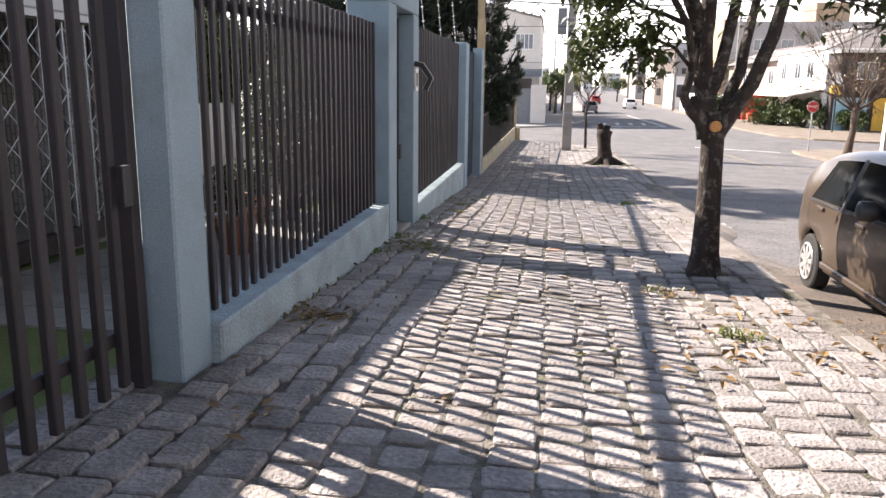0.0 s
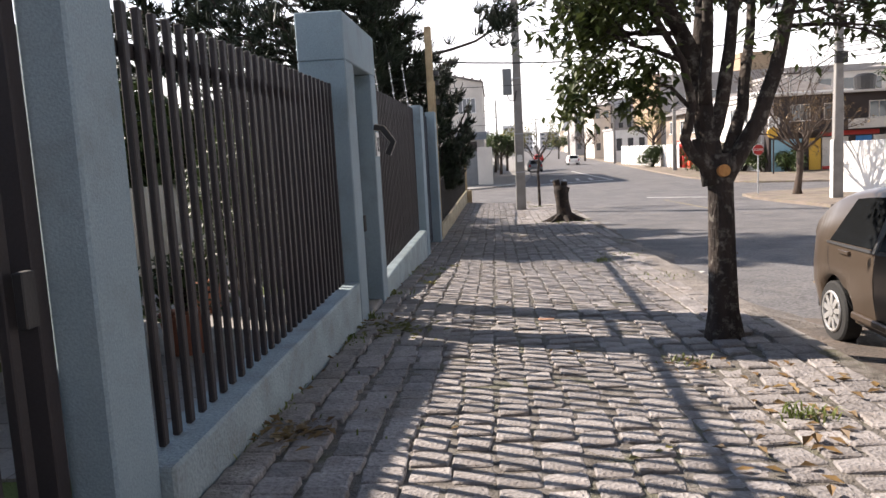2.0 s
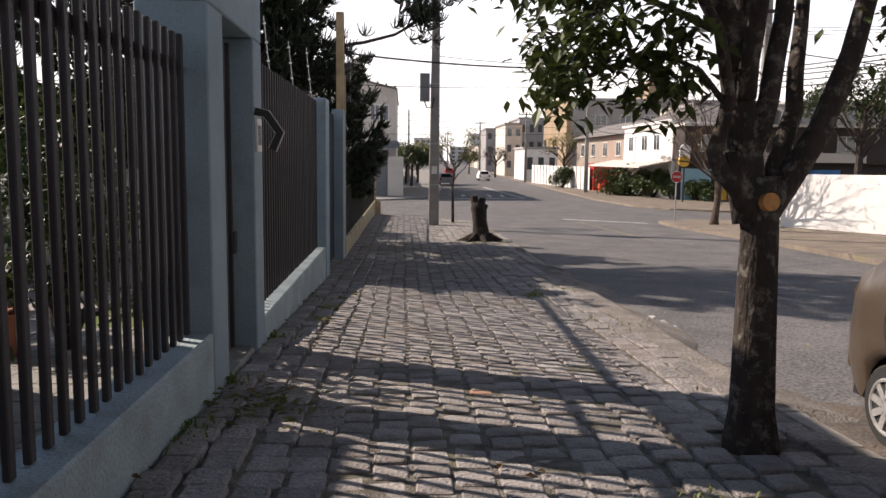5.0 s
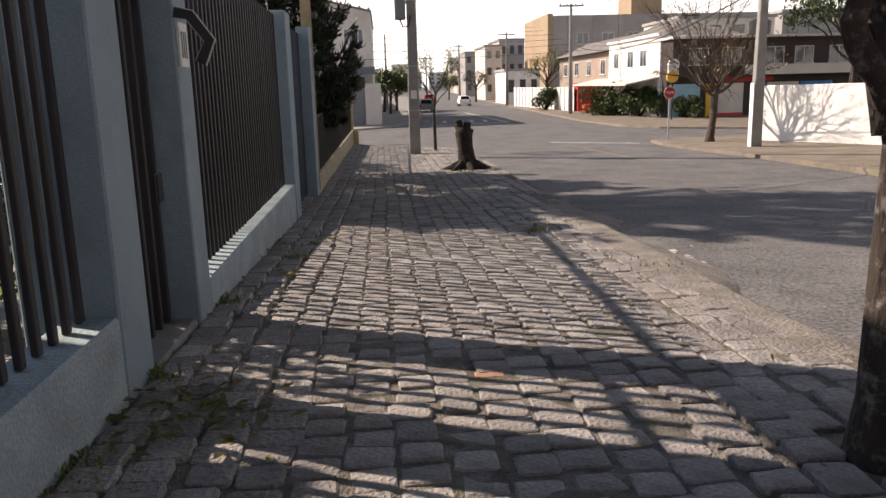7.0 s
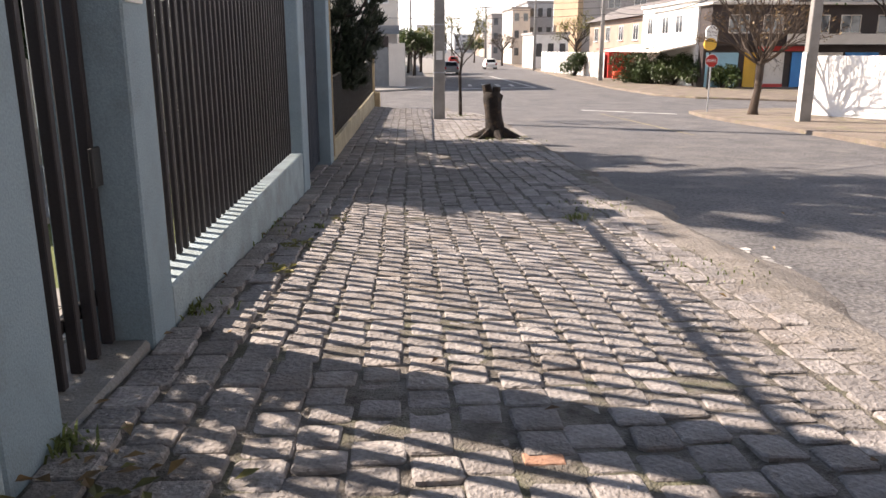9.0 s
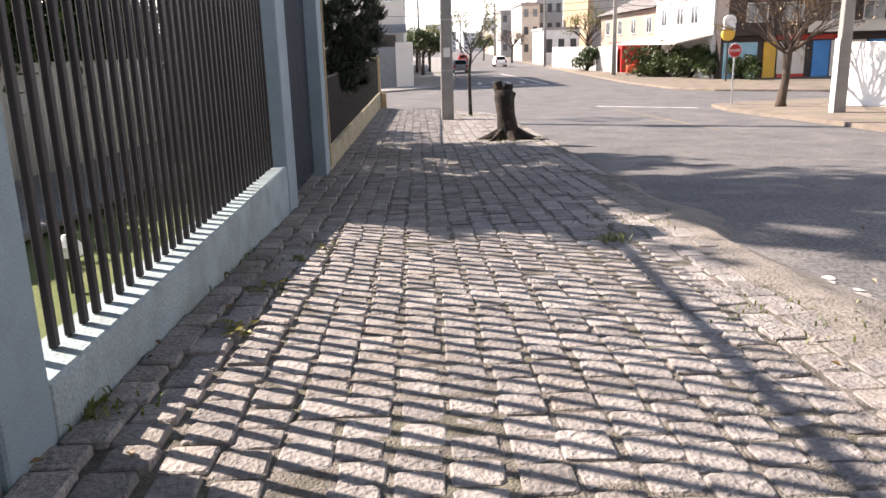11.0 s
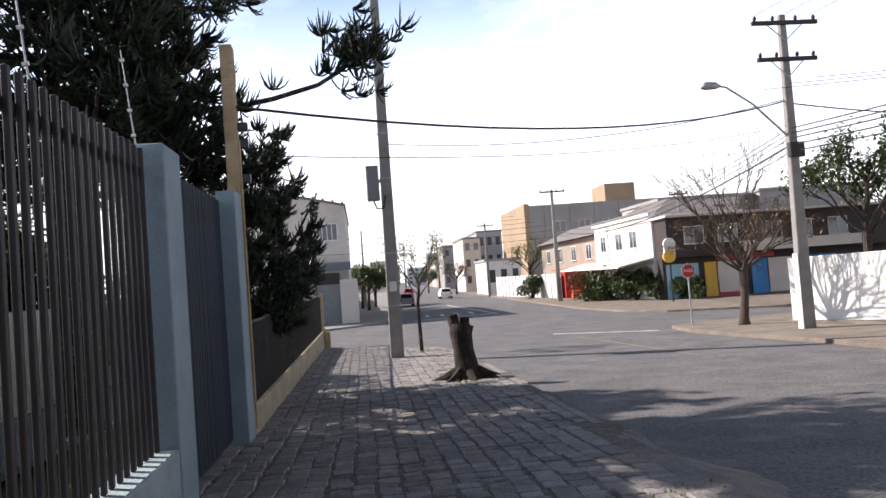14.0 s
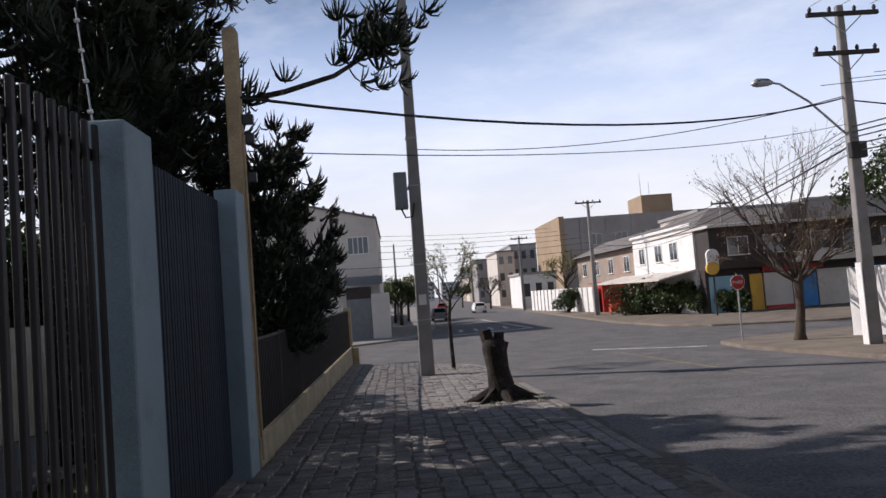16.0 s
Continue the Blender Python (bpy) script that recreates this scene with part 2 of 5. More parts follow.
WINDOW = mat("window_glass", (0.05, 0.06, 0.07), (0.04, 0.05, 0.06), 1, 0.08, 0, 0, 30, spec=0.8)
METAL = mat("galvanised_metal", (0.42, 0.43, 0.44), (0.33, 0.34, 0.35), 4, 0.5, 0.6, 0.1, 60)
GREYBOX = mat("grey_painted_metal", (0.20, 0.21, 0.22), (0.17, 0.18, 0.19), 3, 0.5, 0.1, 0.05, 60)
CABLE = mat("black_cable", (0.02, 0.02, 0.02), (0.018, 0.018, 0.018), 3, 0.7, 0, 0, 60)
ROADPAINT = mat("worn_white_road_paint", (0.62, 0.61, 0.58), (0.28, 0.27, 0.26), 2.5, 0.85, 0, 0.3, 50)
YELLOWLINE = mat("worn_yellow_road_paint", (0.30, 0.24, 0.13), (0.17, 0.15, 0.11), 2.0, 0.85, 0, 0.3, 50)
SOIL = mat("reddish_verge_soil", (0.23, 0.185, 0.15), (0.15, 0.122, 0.10), 1.2, 0.95, 0, 0.8, 25, 0, 0, ((0.16, 0.17, 0.06), 0.6, 0.9), grain=0.35)
GUTTER = mat("gutter_dust", (0.13, 0.105, 0.087), (0.085, 0.072, 0.063), 2.5, 0.95, 0, 0.9, 30, 0, 0, ((0.16, 0.11, 0.075), 0.6, 1.5), grain=0.35)
BRICKORANGE = mat("orange_brick", (0.40, 0.22, 0.145), (0.31, 0.175, 0.12), 12, 0.9, 0, 0.4, 60)
TERRACOTTA = mat("terracotta", (0.36, 0.13, 0.07), (0.28, 0.10, 0.055), 6, 0.85, 0, 0.2, 50)
# pale render with distance haze mixed into the base colour
FARHAZE = mat("pale_render_haze_tint", (0.55, 0.55, 0.56), (0.45, 0.45, 0.47), 0.05, 0.9, 0, 0, 3, 0.2)
HILLGREEN = mat("distant_woods", (0.13, 0.16, 0.12), (0.18, 0.19, 0.15), 0.03, 0.95, 0, 0, 2)


def brick_mat(name, c1, c2, mortar, w, h, gap):
    m = bpy.data.materials.new(name)
    m.use_nodes = True
    n, l = m.node_tree.nodes, m.node_tree.links
    p = n["Principled BSDF"]
    co, mp, br = n.new("ShaderNodeTexCoord"), n.new("ShaderNodeMapping"), n.new("ShaderNodeTexBrick")
    mp.inputs["Rotation"].default_value = (radians(90), 0, radians(90))
    l.new(co.outputs["Object"], mp.inputs["Vector"])
    l.new(mp.outputs["Vector"], br.inputs["Vector"])
    br.inputs["Scale"].default_value, br.inputs["Mortar Size"].default_value = 1, gap
    br.inputs["Brick Width"].default_value, br.inputs["Row Height"].default_value = w, h
    for k, v in (("Color1", c1), ("Color2", c2), ("Mortar", mortar)):
        br.inputs[k].default_value = (*v, 1)
    l.new(br.outputs["Color"], p.inputs["Base Color"])
    p.inputs["Roughness"].default_value = 0.7
    bp = n.new("ShaderNodeBump")
    bp.invert = True
    bp.inputs["Strength"].default_value, bp.inputs["Distance"].default_value = 0.8, 0.01
    l.new(br.outputs["Fac"], bp.inputs["Height"])
    l.new(bp.outputs["Normal"], p.inputs["Normal"])
    return m


WHITEBRICK = brick_mat("white_glazed_brick", (0.5, 0.49, 0.47), (0.44, 0.43, 0.41), (0.22, 0.21, 0.2), 0.22, 0.07, 0.012)


# ---------------------------------------------------------------- mesh tools
class Mesh:
    """Collects vertices and faces of one mesh, in world places."""

    def __init__(self):
        self.v, self.f = [], []

    def add(self, verts, faces):
        k = len(self.v)
        self.v += [tuple(p) for p in verts]
        self.f += [tuple(k + i for i in q) for q in faces]
        return self

    def box(self, x0, x1, y0, y1, z0, z1, m=None):
        p = [Vector((x, y, z)) for z in (z0, z1) for y in (y0, y1) for x in (x0, x1)]
        if m:
            p = [m @ q for q in p]
        return self.add(p, [(0, 2, 3, 1), (4, 5, 7, 6), (0, 1, 5, 4), (2, 6, 7, 3), (0, 4, 6, 2), (1, 3, 7, 5)])

    def prism(self, poly, z0, z1):
        n = len(poly)
        f0 = z0 if callable(z0) else (lambda x, y: z0)
        f1 = z1 if callable(z1) else (lambda x, y: z1)
        v = [(x, y, f0(x, y)) for x, y in poly] + [(x, y, f1(x, y)) for x, y in poly]
        return self.add(v, [tuple(range(n - 1, -1, -1)), tuple(range(n, 2 * n))] + [(i, (i + 1) % n, n + (i + 1) % n, n + i) for i in range(n)])

    def tube(self, pts, radii, n=8, cap=True, wob=0.0):
        pts = [Vector(p) for p in pts]
        k, up = len(self.v), None
        for i, p in enumerate(pts):
            d = (pts[min(i + 1, len(pts) - 1)] - pts[max(i - 1, 0)]).normalized()
            if up is None:
                up = d.orthogonal().normalized()
            up = (up - d * up.dot(d)).normalized()
            side = d.cross(up)
            for j in range(n):
                a = 2 * math.pi * j / n
                r = radii[i] * (1 + (random.uniform(-wob, wob) if wob else 0))
                self.v.append(tuple(p + (up * math.cos(a) + side * math.sin(a)) * r))
        for i in range(len(pts) - 1):
            for j in range(n):
                a, b = k + i * n + j, k + i * n + (j + 1) % n
                self.f.append((a, b, b + n, a + n))
        if cap:
            self.f.append(tuple(k + j for j in range(n - 1, -1, -1)))
            e = k + (len(pts) - 1) * n
            self.f.append(tuple(e + j for j in range(n)))
        return self

    def disc(self, c, axis, r, h, n=20):
        a = Vector(axis).normalized() * h / 2
        return self.tube([Vector(c) - a, Vector(c) + a], [r, r], n)


def root_place(ob):
    while ob and ob.parent:
        ob = ob.parent
    return ob.location if ob else Vector((0, 0, 0))


def part(name, mesh, material, parent=None, label="", bevel=0.0, smooth=False, weld=False):
    """ONE mesh object under a thing, or under a part."""
    o = root_place(parent)
    data = bpy.data.meshes.new(name)
    data.from_pydata([(x - o.x, y - o.y, z - o.z) for x, y, z in mesh.v], [], mesh.f)
    if bevel:
        bm = bmesh.new()
        bm.from_mesh(data)
        bmesh.ops.bevel(bm, geom=bm.edges[:], offset=bevel, segments=1, affect="EDGES")
        bm.to_mesh(data)
        bm.free()
    if weld:
        bm = bmesh.new()
        bm.from_mesh(data)
        bmesh.ops.remove_doubles(bm, verts=bm.verts[:], dist=0.0005)
        bm.to_mesh(data)
        bm.free()
    if smooth:
        data.polygons.foreach_set("use_smooth", [True] * len(data.polygons))
    data.materials.append(material)
    ob = new(name, data)
    ob.parent = parent
    if label:
        tagged(ob, label)
    return ob


def thing(name, at, label, category, group="", kind=""):
    ob = new(name)
    ob.location, ob.empty_display_size = at, 0.1
    return tagged(ob, label, category, group, kind)


def solid(name, mesh, material, label, category="", kind="structure", bevel=0.0, smooth=False, group=""):
    return tagged(part(name, mesh, material, None, "", bevel, smooth), label, category or name.split("_")[0], group, kind)


# ---------------------------------------------------------------- ground
PROFILE_Y = [-60, 17, 22, 33, 45, 80, 400]
PROFILE_Z = [2.97, -0.8415, -1.045, -1.26, -1.5, -1.6, -1.6]


def fall(y):
    return float(np.interp(y, PROFILE_Y, PROFILE_Z)) - 0.01


def walk_z(x, y):
    return fall(y) + float(np.interp(x, [-1.9, -0.9, 0, 2.4], [0.08, 0, 0, 0.03]))


def road_z(x, y):
    return fall(y) - 0.12


def kerb_x(y):
    return float(np.interp(y, [-20, 6, 10, 15, 20, 24, 34, 37, 39.5], [2.2, 2.25, 2.3, 2.48, 2.66, 2.78, 2.75, 2.3, 0.9]))


xs = [-1500, -400, -120, -40, -12, -3, 0, 3, 6, 9, 12, 16, 24, 40, 120, 400, 1500]
ys = [-1500, -400, -120, -60] + list(range(-40, 60, 2)) + [60, 70, 80, 100, 140, 200, 300, 400, 800, 2500]
g = Mesh()
g.add([(x, y, road_z(x, y)) for y in ys for x in xs], [(j * len(xs) + i, j * len(xs) + i + 1, (j + 1) * len(xs) + i + 1, (j + 1) * len(xs) + i) for j in range(len(ys) - 1) for i in range(len(xs) - 1)])
solid("ground", g, ASPHALT, "grey worn asphalt road sheet with lighter dusty patches", "road", smooth=True)

# pavement bed, kerb
WALL = -1.87
END = 41.5
py = [-12 + i for i in range(0, 53)] + [END]
bed = Mesh()
for a, b in zip(py[:-1], py[1:]):
    cols = [WALL - 0.55, -0.9, 0, 1.4]
    for i in range(4):
        xa0, xa1 = cols[i], (cols[i + 1] if i < 3 else kerb_x(a) - 0.02)
        xb0, xb1 = cols[i], (cols[i + 1] if i < 3 else kerb_x(b) - 0.02)
        if i == 3 and (xa1 < 1.45 or xb1 < 1.45):
            continue
        bed.add([(xa0, a, walk_z(xa0, a) - 0.008), (xa1, a, walk_z(xa1, a) - 0.008), (xb1, b, walk_z(xb1, b) - 0.008), (xb0, b, walk_z(xb0, b) - 0.008)], [(0, 1, 2, 3)])
pavement = solid("pavement", bed, JOINT, "sloping pavement of rough grey granite setts with dirt joints", "pavement")

# ---------------------------------------------------------------- street wall and fence
def block(name, x0, x1, y0, y1, z0, z1, label, material=PAINT, category="pillar", bevel=0.012):
    return solid(name, Mesh().box(x0, x1, y0, y1, z0, z1), material, label, category, bevel=bevel)


block("pillar", -2.13, -1.935, 3.99, 4.36, -0.6, 2.85, "pale blue rendered gate pillar beside the sliding gate")
portal = thing("gate_portal", (-2.1, 10.1, -0.7), "pale blue rendered portal round the pedestrian gate", "portal", kind="structure")
part("pillar", Mesh().box(-2.36, WALL + 0.003, 9.12, 9.58, -0.9, 2.36), PAINT, portal, bevel=0.012)
part("pillar", Mesh().box(-2.36, WALL + 0.003, 10.74, 11.13, -0.9, 2.36), PAINT, portal, bevel=0.012)
part("lintel", Mesh().box(-2.36, WALL + 0.003, 9.12, 11.13, 2.362, 2.85), PAINT, portal, bevel=0.012)
part("threshold", Mesh().box(-2.36, WALL - 0.02, 9.58, 10.74, -0.9, -0.43), CONCRETE, portal, "worn concrete threshold", bevel=0.02)
block("pillar", -2.11, WALL + 0.012, 17.16, 17.76, -1.2, 2.34, "pale blue rendered pillar between fence and gate")
block("pillar", -2.09, WALL + 0.03, 20.78, 21.3, -1.4, 2.38, "pale blue rendered pillar beside the tan post")


def ledge(y0, y1, top, label):
    m = Mesh().box(-2.16, WALL, y0, y1, -1.3, top)
    return solid("low_wall", m, LEDGE, label, "wall", bevel=0.015)


ledge(4.36, 9.12, 0.065, "pale blue low wall under the first fence panel")
ledge(11.13, 17.16, -0.24, "pale blue low wall under the second fence panel")


def fence(y0, y1, z0, z1, x, pitch, label, material=BAR, rails=(0.22,), name="fence", wide=0.026, deep=0.0175, group="street fence panels"):
    th = thing(name, (x, (y0 + y1) / 2, z0), label, "fence" if name == "fence" else "gate", group)
    n = int((y1 - y0 - 0.06) / pitch)
    start = (y0 + y1) / 2 - n * pitch / 2
    base = Mesh().box(x - deep, x + deep, (y0 + y1) / 2 - wide, (y0 + y1) / 2 + wide, z0, z1)
    first = part("bar", base, material, th, bevel=0.006)
    first.location.y = start - (y0 + y1) / 2
    for i in range(1, n + 1):
        b = first.copy()
        scene.collection.objects.link(b)
        b.location = (random.uniform(-0.002, 0.002), start + i * pitch - (y0 + y1) / 2, random.uniform(-0.004, 0.004))
    for r in rails:
        z = z1 - r if r < 1.5 else z0 + r - 1.5
        part("rail", Mesh().box(x - deep - 0.045, x - deep - 0.003, y0 + 0.002, y1 - 0.002, z - 0.035, z + 0.035), material, th, bevel=0.004)
    return th


fence(4.36, 9.12, 0.068, 2.12, -2.03, 0.163, "brown-grey steel bar fence standing on the low wall", rails=(0.2,))
fence(11.13, 17.16, -0.237, 2.29, -2.03, 0.163, "longer brown-grey steel bar fence above the lower wall", rails=(0.2,))
gate_a = fence(-3.2, 3.8, -0.08, 2.3, -2.12, 0.185, "brown-grey steel sliding vehicle gate, closed", rails=(0.25, 1.75), name="sliding_gate", group="gates", deep=0.022, wide=0.03)
part("gate_post", Mesh().box(-2.2, -2.085, 3.85, 3.93, -0.2, 2.4), BAR, gate_a, bevel=0.005)
part("lock_box", Mesh().box(-2.07, -2.03, 3.70, 3.78, 0.85, 1.05), BLACKPL, gate_a, "black lock box", bevel=0.005)
gate_b = fence(9.6, 10.72, -0.42, 2.3, -2.09, 0.2, "brown-grey steel pedestrian gate, closed, between the portal pillars", rails=(0.5, 1.75), name="pedestrian_gate", group="gates", deep=0.03, wide=0.026)
part("lock_plate", Mesh().box(-2.04, -2.02, 10.55, 10.66, 0.45, 0.65), BLACKPL, gate_b, "black lock plate", bevel=0.004)
gate_c = fence(17.78, 20.76, -0.86, 2.25, -2.06, 0.09, "dark slate steel vehicle gate with close-set bars, closed", GATE2, (0.16, 1.75), "vehicle_gate", 0.034, 0.02, "gates")
part("backing_sheet", Mesh().box(-2.135, -2.125, 17.78, 20.76, -0.86, 2.05), GATE2, gate_c)

# house number plate and bent arrow bracket on the portal
plate = thing("number_plate", (-1.86, 10.95, 1.35), "small white house number plate in a black arrow-shaped iron frame", "sign")
part("plate", Mesh().box(-1.865, -1.845, 10.78, 11.0, 1.36, 1.66), WHITE, plate, bevel=0.003)
for k in range(3):
    part("number_bar", Mesh().box(-1.8445, -1.842, 10.82 + k * 0.055, 10.85 + k * 0.055, 1.42, 1.6), BLACKPL, plate)
def chevron(name, way, half, y0, y1, material):
    m = Mesh()
    n = len(way)
    v = []
    for i, (x, z) in enumerate(way):
        a, b = way[max(i - 1, 0)], way[min(i + 1, n - 1)]
        d = Vector((b[0] - a[0], b[1] - a[1])).normalized()
        v += [(x - d.y * half, z + d.x * half), (x + d.y * half, z - d.x * half)]
    pts = [(x, y0, z) for x, z in v] + [(x, y1, z) for x, z in v]
    k = 2 * n
    fs = []
    for i in range(n - 1):
        a, b, c, d = 2 * i, 2 * i + 1, 2 * i + 3, 2 * i + 2
        fs += [(a, b, c, d), (a + k, d + k, c + k, b + k), (a, d, d + k, a + k), (b, b + k, c + k, c)]
    fs += [(0, k, k + 1, 1), (k - 2, k - 1, 2 * k - 1, 2 * k - 2)]
    m.add(pts, fs)
    return part(name, m, material, plate)


ARROW = [(-1.862, 1.72), (-1.76, 1.70), (-1.64, 1.53), (-1.71, 1.38)]
chevron("arrow_edge", ARROW, 0.042, 10.76, 10.775, OFFWHITE)
chevron("arrow_band", ARROW, 0.034, 10.745, 10.757, BLACKPL)

# electric fence stays on the pillars
for y, z in ((9.3, 2.0), (17.3, 2.34), (13.2, 2.14), (15.2, 2.14)):
    st = thing("electric_fence_stay", (-2.1, y, z), "thin leaning wire stay with white insulators above the fence", "fence stay", "electric fence stays")
    part("rod", Mesh().tube([(-2.1, y, z - 0.15), (-2.2, y, z + 0.85)], [0.008, 0.006], 5), METAL, st)
    for k in range(4):
        part("insulator", Mesh().disc((-2.11 - 0.09 * (0.22 + k * 0.23), y, z + 0.1 + 0.22 * k), (1, 0, 0.1), 0.014, 0.035, 8), WHITE, st)
for k in range(4):
    w = Mesh().tube([(-2.12 - 0.02 * k, 9.3, 2.12 + 0.22 * k), (-2.12 - 0.02 * k, 13.2, 2.22 + 0.22 * k), (-2.12 - 0.02 * k, 17.3, 2.42 + 0.22 * k)], [0.0014] * 3, 4)
    tagged(part("electric_fence_wire", w, CABLE), "thin dark steel electric fence wire strung between stays", "wire", "electric fence wires")

# tan post behind the last pillar
post = thing("concrete_post", (-1.98, 21.5, -1.0), "tall square weathered tan concrete service post", "post")
part("shaft", Mesh().box(-2.06, -1.885, 21.62, 21.84, -1.3, 4.6), TANPOST, post, bevel=0.015)
part("conduit", Mesh().tube([(-1.865, 21.66, -0.9), (-1.865, 21.66, 3.2)], [0.02, 0.02], 6), TANPOST, post)
for z in (2.6, 3.1, 3.35):
    part("bracket", Mesh().box(-1.878, -1.74, 21.68, 21.78, z, z + 0.12), BLACKPL, post, bevel=0.004)

# low wall with black panels
lw = thing("low_boundary_wall", (WALL, 31, -1.4), "cream rendered low wall carrying black metal panels", "wall", kind="structure")
part("base_wall", Mesh().prism([(-2.07, 21.6), (WALL, 21.6), (WALL, 42), (-2.07, 42)], lambda x, y: walk_z(x, y) - 0.3, lambda x, y: -0.62 - 0.006 * (y - 21.6)), CREAMWALL, lw, bevel=0.015)
for i in range(8):
    y0 = 21.62 + i * 2.54
    pan = part("panel_frame", Mesh().box(-1.99, -1.95, y0, y0 + 0.04, -0.7 - 0.006 * (i * 2.54), 0.60 + 0.012 * i).box(-1.985, -1.955, y0 + 0.04, y0 + 2.5, 0.56 + 0.012 * i, 0.60 + 0.012 * i), BLACKMESH, lw)
    for j in range(18):
        part("slat", Mesh().box(-1.996, -1.944, y0 + 0.1 + j * 0.135, y0 + 0.122 + j * 0.135, -0.7 - 0.006 * (i * 2.54), 0.56 + 0.012 * i), BLACKMESH, pan)
block("end_post", -2.12, WALL + 0.006, 42.0, 42.4, -1.8, 0.8, "tan concrete end post of the low wall", TANPOST, "post")
stub = block("corner_stub", -1.86, -1.62, 41.7, 42.1, -1.7, -0.75, "short weathered stub at the foot of the end post", TANPOST, "post", 0.03)

# ---------------------------------------------------------------- kerb
kerb = thing("kerb", (2.4, 15, -0.8), "line of rough granite kerb stones along the road", "kerb", kind="structure")
y = -6.0
while y < 39:
    ln = random.uniform(0.6, 0.95)
    y1 = min(y + ln, 39.4)
    a, b = kerb_x(y), kerb_x(y1)
    j = random.uniform(-0.015, 0.015)
    part("kerb_stone", Mesh().prism([(a - 0.15, y + 0.01), (a + j, y + 0.01), (b + j, y1 - 0.01), (b - 0.15, y1 - 0.01)], lambda x, yy: road_z(x, yy) - 0.1, lambda x, yy, j=j: walk_z(x, yy) + j * 0.5 - 0.005 - (0.035 if 9 < yy < 18.5 else 0)), KERB, kerb, bevel=0.012)
    y = y1


# ---------------------------------------------------------------- trees
def curve_pts(p0, p1, bend, n=6):
    p0, p1 = Vector(p0), Vector(p1)
    return [p0.lerp(p1, i / n) + Vector(bend) * math.sin(math.pi * i / n) + Vector((random.uniform(-1, 1), random.uniform(-1, 1), random.uniform(-1, 1))) * 0.012 for i in range(n + 1)]


def taper(a, b, n):
    return [a + (b - a) * i / (n - 1) for i in range(n)]


def leaf_at(m, p, size, droop=0.5):
    """One bent leaf of two quads."""
    a = random.uniform(0, 2 * math.pi)
    d = Vector((math.cos(a), math.sin(a), random.uniform(-1.2, 0.5) * droop * 2)).normalized()
    s = d.cross(Vector((random.uniform(-.5, .5), random.uniform(-.5, .5), 1))).normalized() * size * 0.24
    q = Vector(p)
    tip = q + d * size + Vector((0, 0, -size * 0.2))
    mid = q + d * size * 0.5
    m.add([q, mid - s, mid + s, tip], [(0, 1, 3), (0, 3, 2)])


def twig_tree(mesh, leaves, p, d, length, radius, depth, spread=0.6, size=0.1, per=10, ends=None):
    """Branches that fork again and again, with leaves on the last ones."""
    p, d = Vector(p), Vector(d).normalized()
    q = p + d * length
    mid = p.lerp(q, 0.5) + Vector((random.uniform(-1, 1), random.uniform(-1, 1), random.uniform(-.5, .5))) * length * 0.08
    mesh.tube([p, mid, q], [radius, radius * 0.82, radius * 0.65], 6 if radius > 0.02 else 4, False)
    if ends is not None and depth <= 1:
        ends.append(q)
    if leaves is not None and depth <= 1:
        for _ in range(per):
            leaf_at(leaves, mid.lerp(q, random.random() * 1.2) + Vector((random.gauss(0, 1), random.gauss(0, 1), random.gauss(0, 1))) * size * 0.9, size * random.uniform(0.7, 1.3))
    if depth == 0:
        return
    for k in range(random.choice((2, 3))):
        nd = d + Vector((random.uniform(-1, 1), random.uniform(-1, 1), random.uniform(-.6, .8))) * spread
        twig_tree(mesh, leaves, p.lerp(q, random.uniform(0.6, 1.0)), nd, length * random.uniform(0.62, 0.85), radius * 0.6, depth - 1, spread, size, per, ends)


# street tree beside the kerb
random.seed(5)
TX, TY = 1.56, 8.02
tz = walk_z(TX, TY)
street_tree = thing("street_tree", (TX, TY, tz), "street tree with dark lichen-spotted trunk and leafy crown in the pavement", "tree")
tm = Mesh().tube([(TX, TY, tz - 0.1), (TX, TY, tz + 0.02), (TX - 0.005, TY, tz + 0.25), (TX - 0.01, TY, tz + 0.8), (TX - 0.02, TY, tz + 1.3), (TX - 0.04, TY, tz + 1.62)], [0.19, 0.165, 0.13, 0.112, 0.106, 0.12], 22, True, 0.06)
part("trunk", tm, BARK, street_tree, smooth=True)
F0 = Vector((TX - 0.055, TY, tz + 1.46))
part("pruning_cut", Mesh().disc(F0 + Vector((0.02, -0.135, 0.02)), (0.1, -1, 0.1), 0.052, 0.05, 16), CUTWOOD, street_tree, "round orange pruning cut")
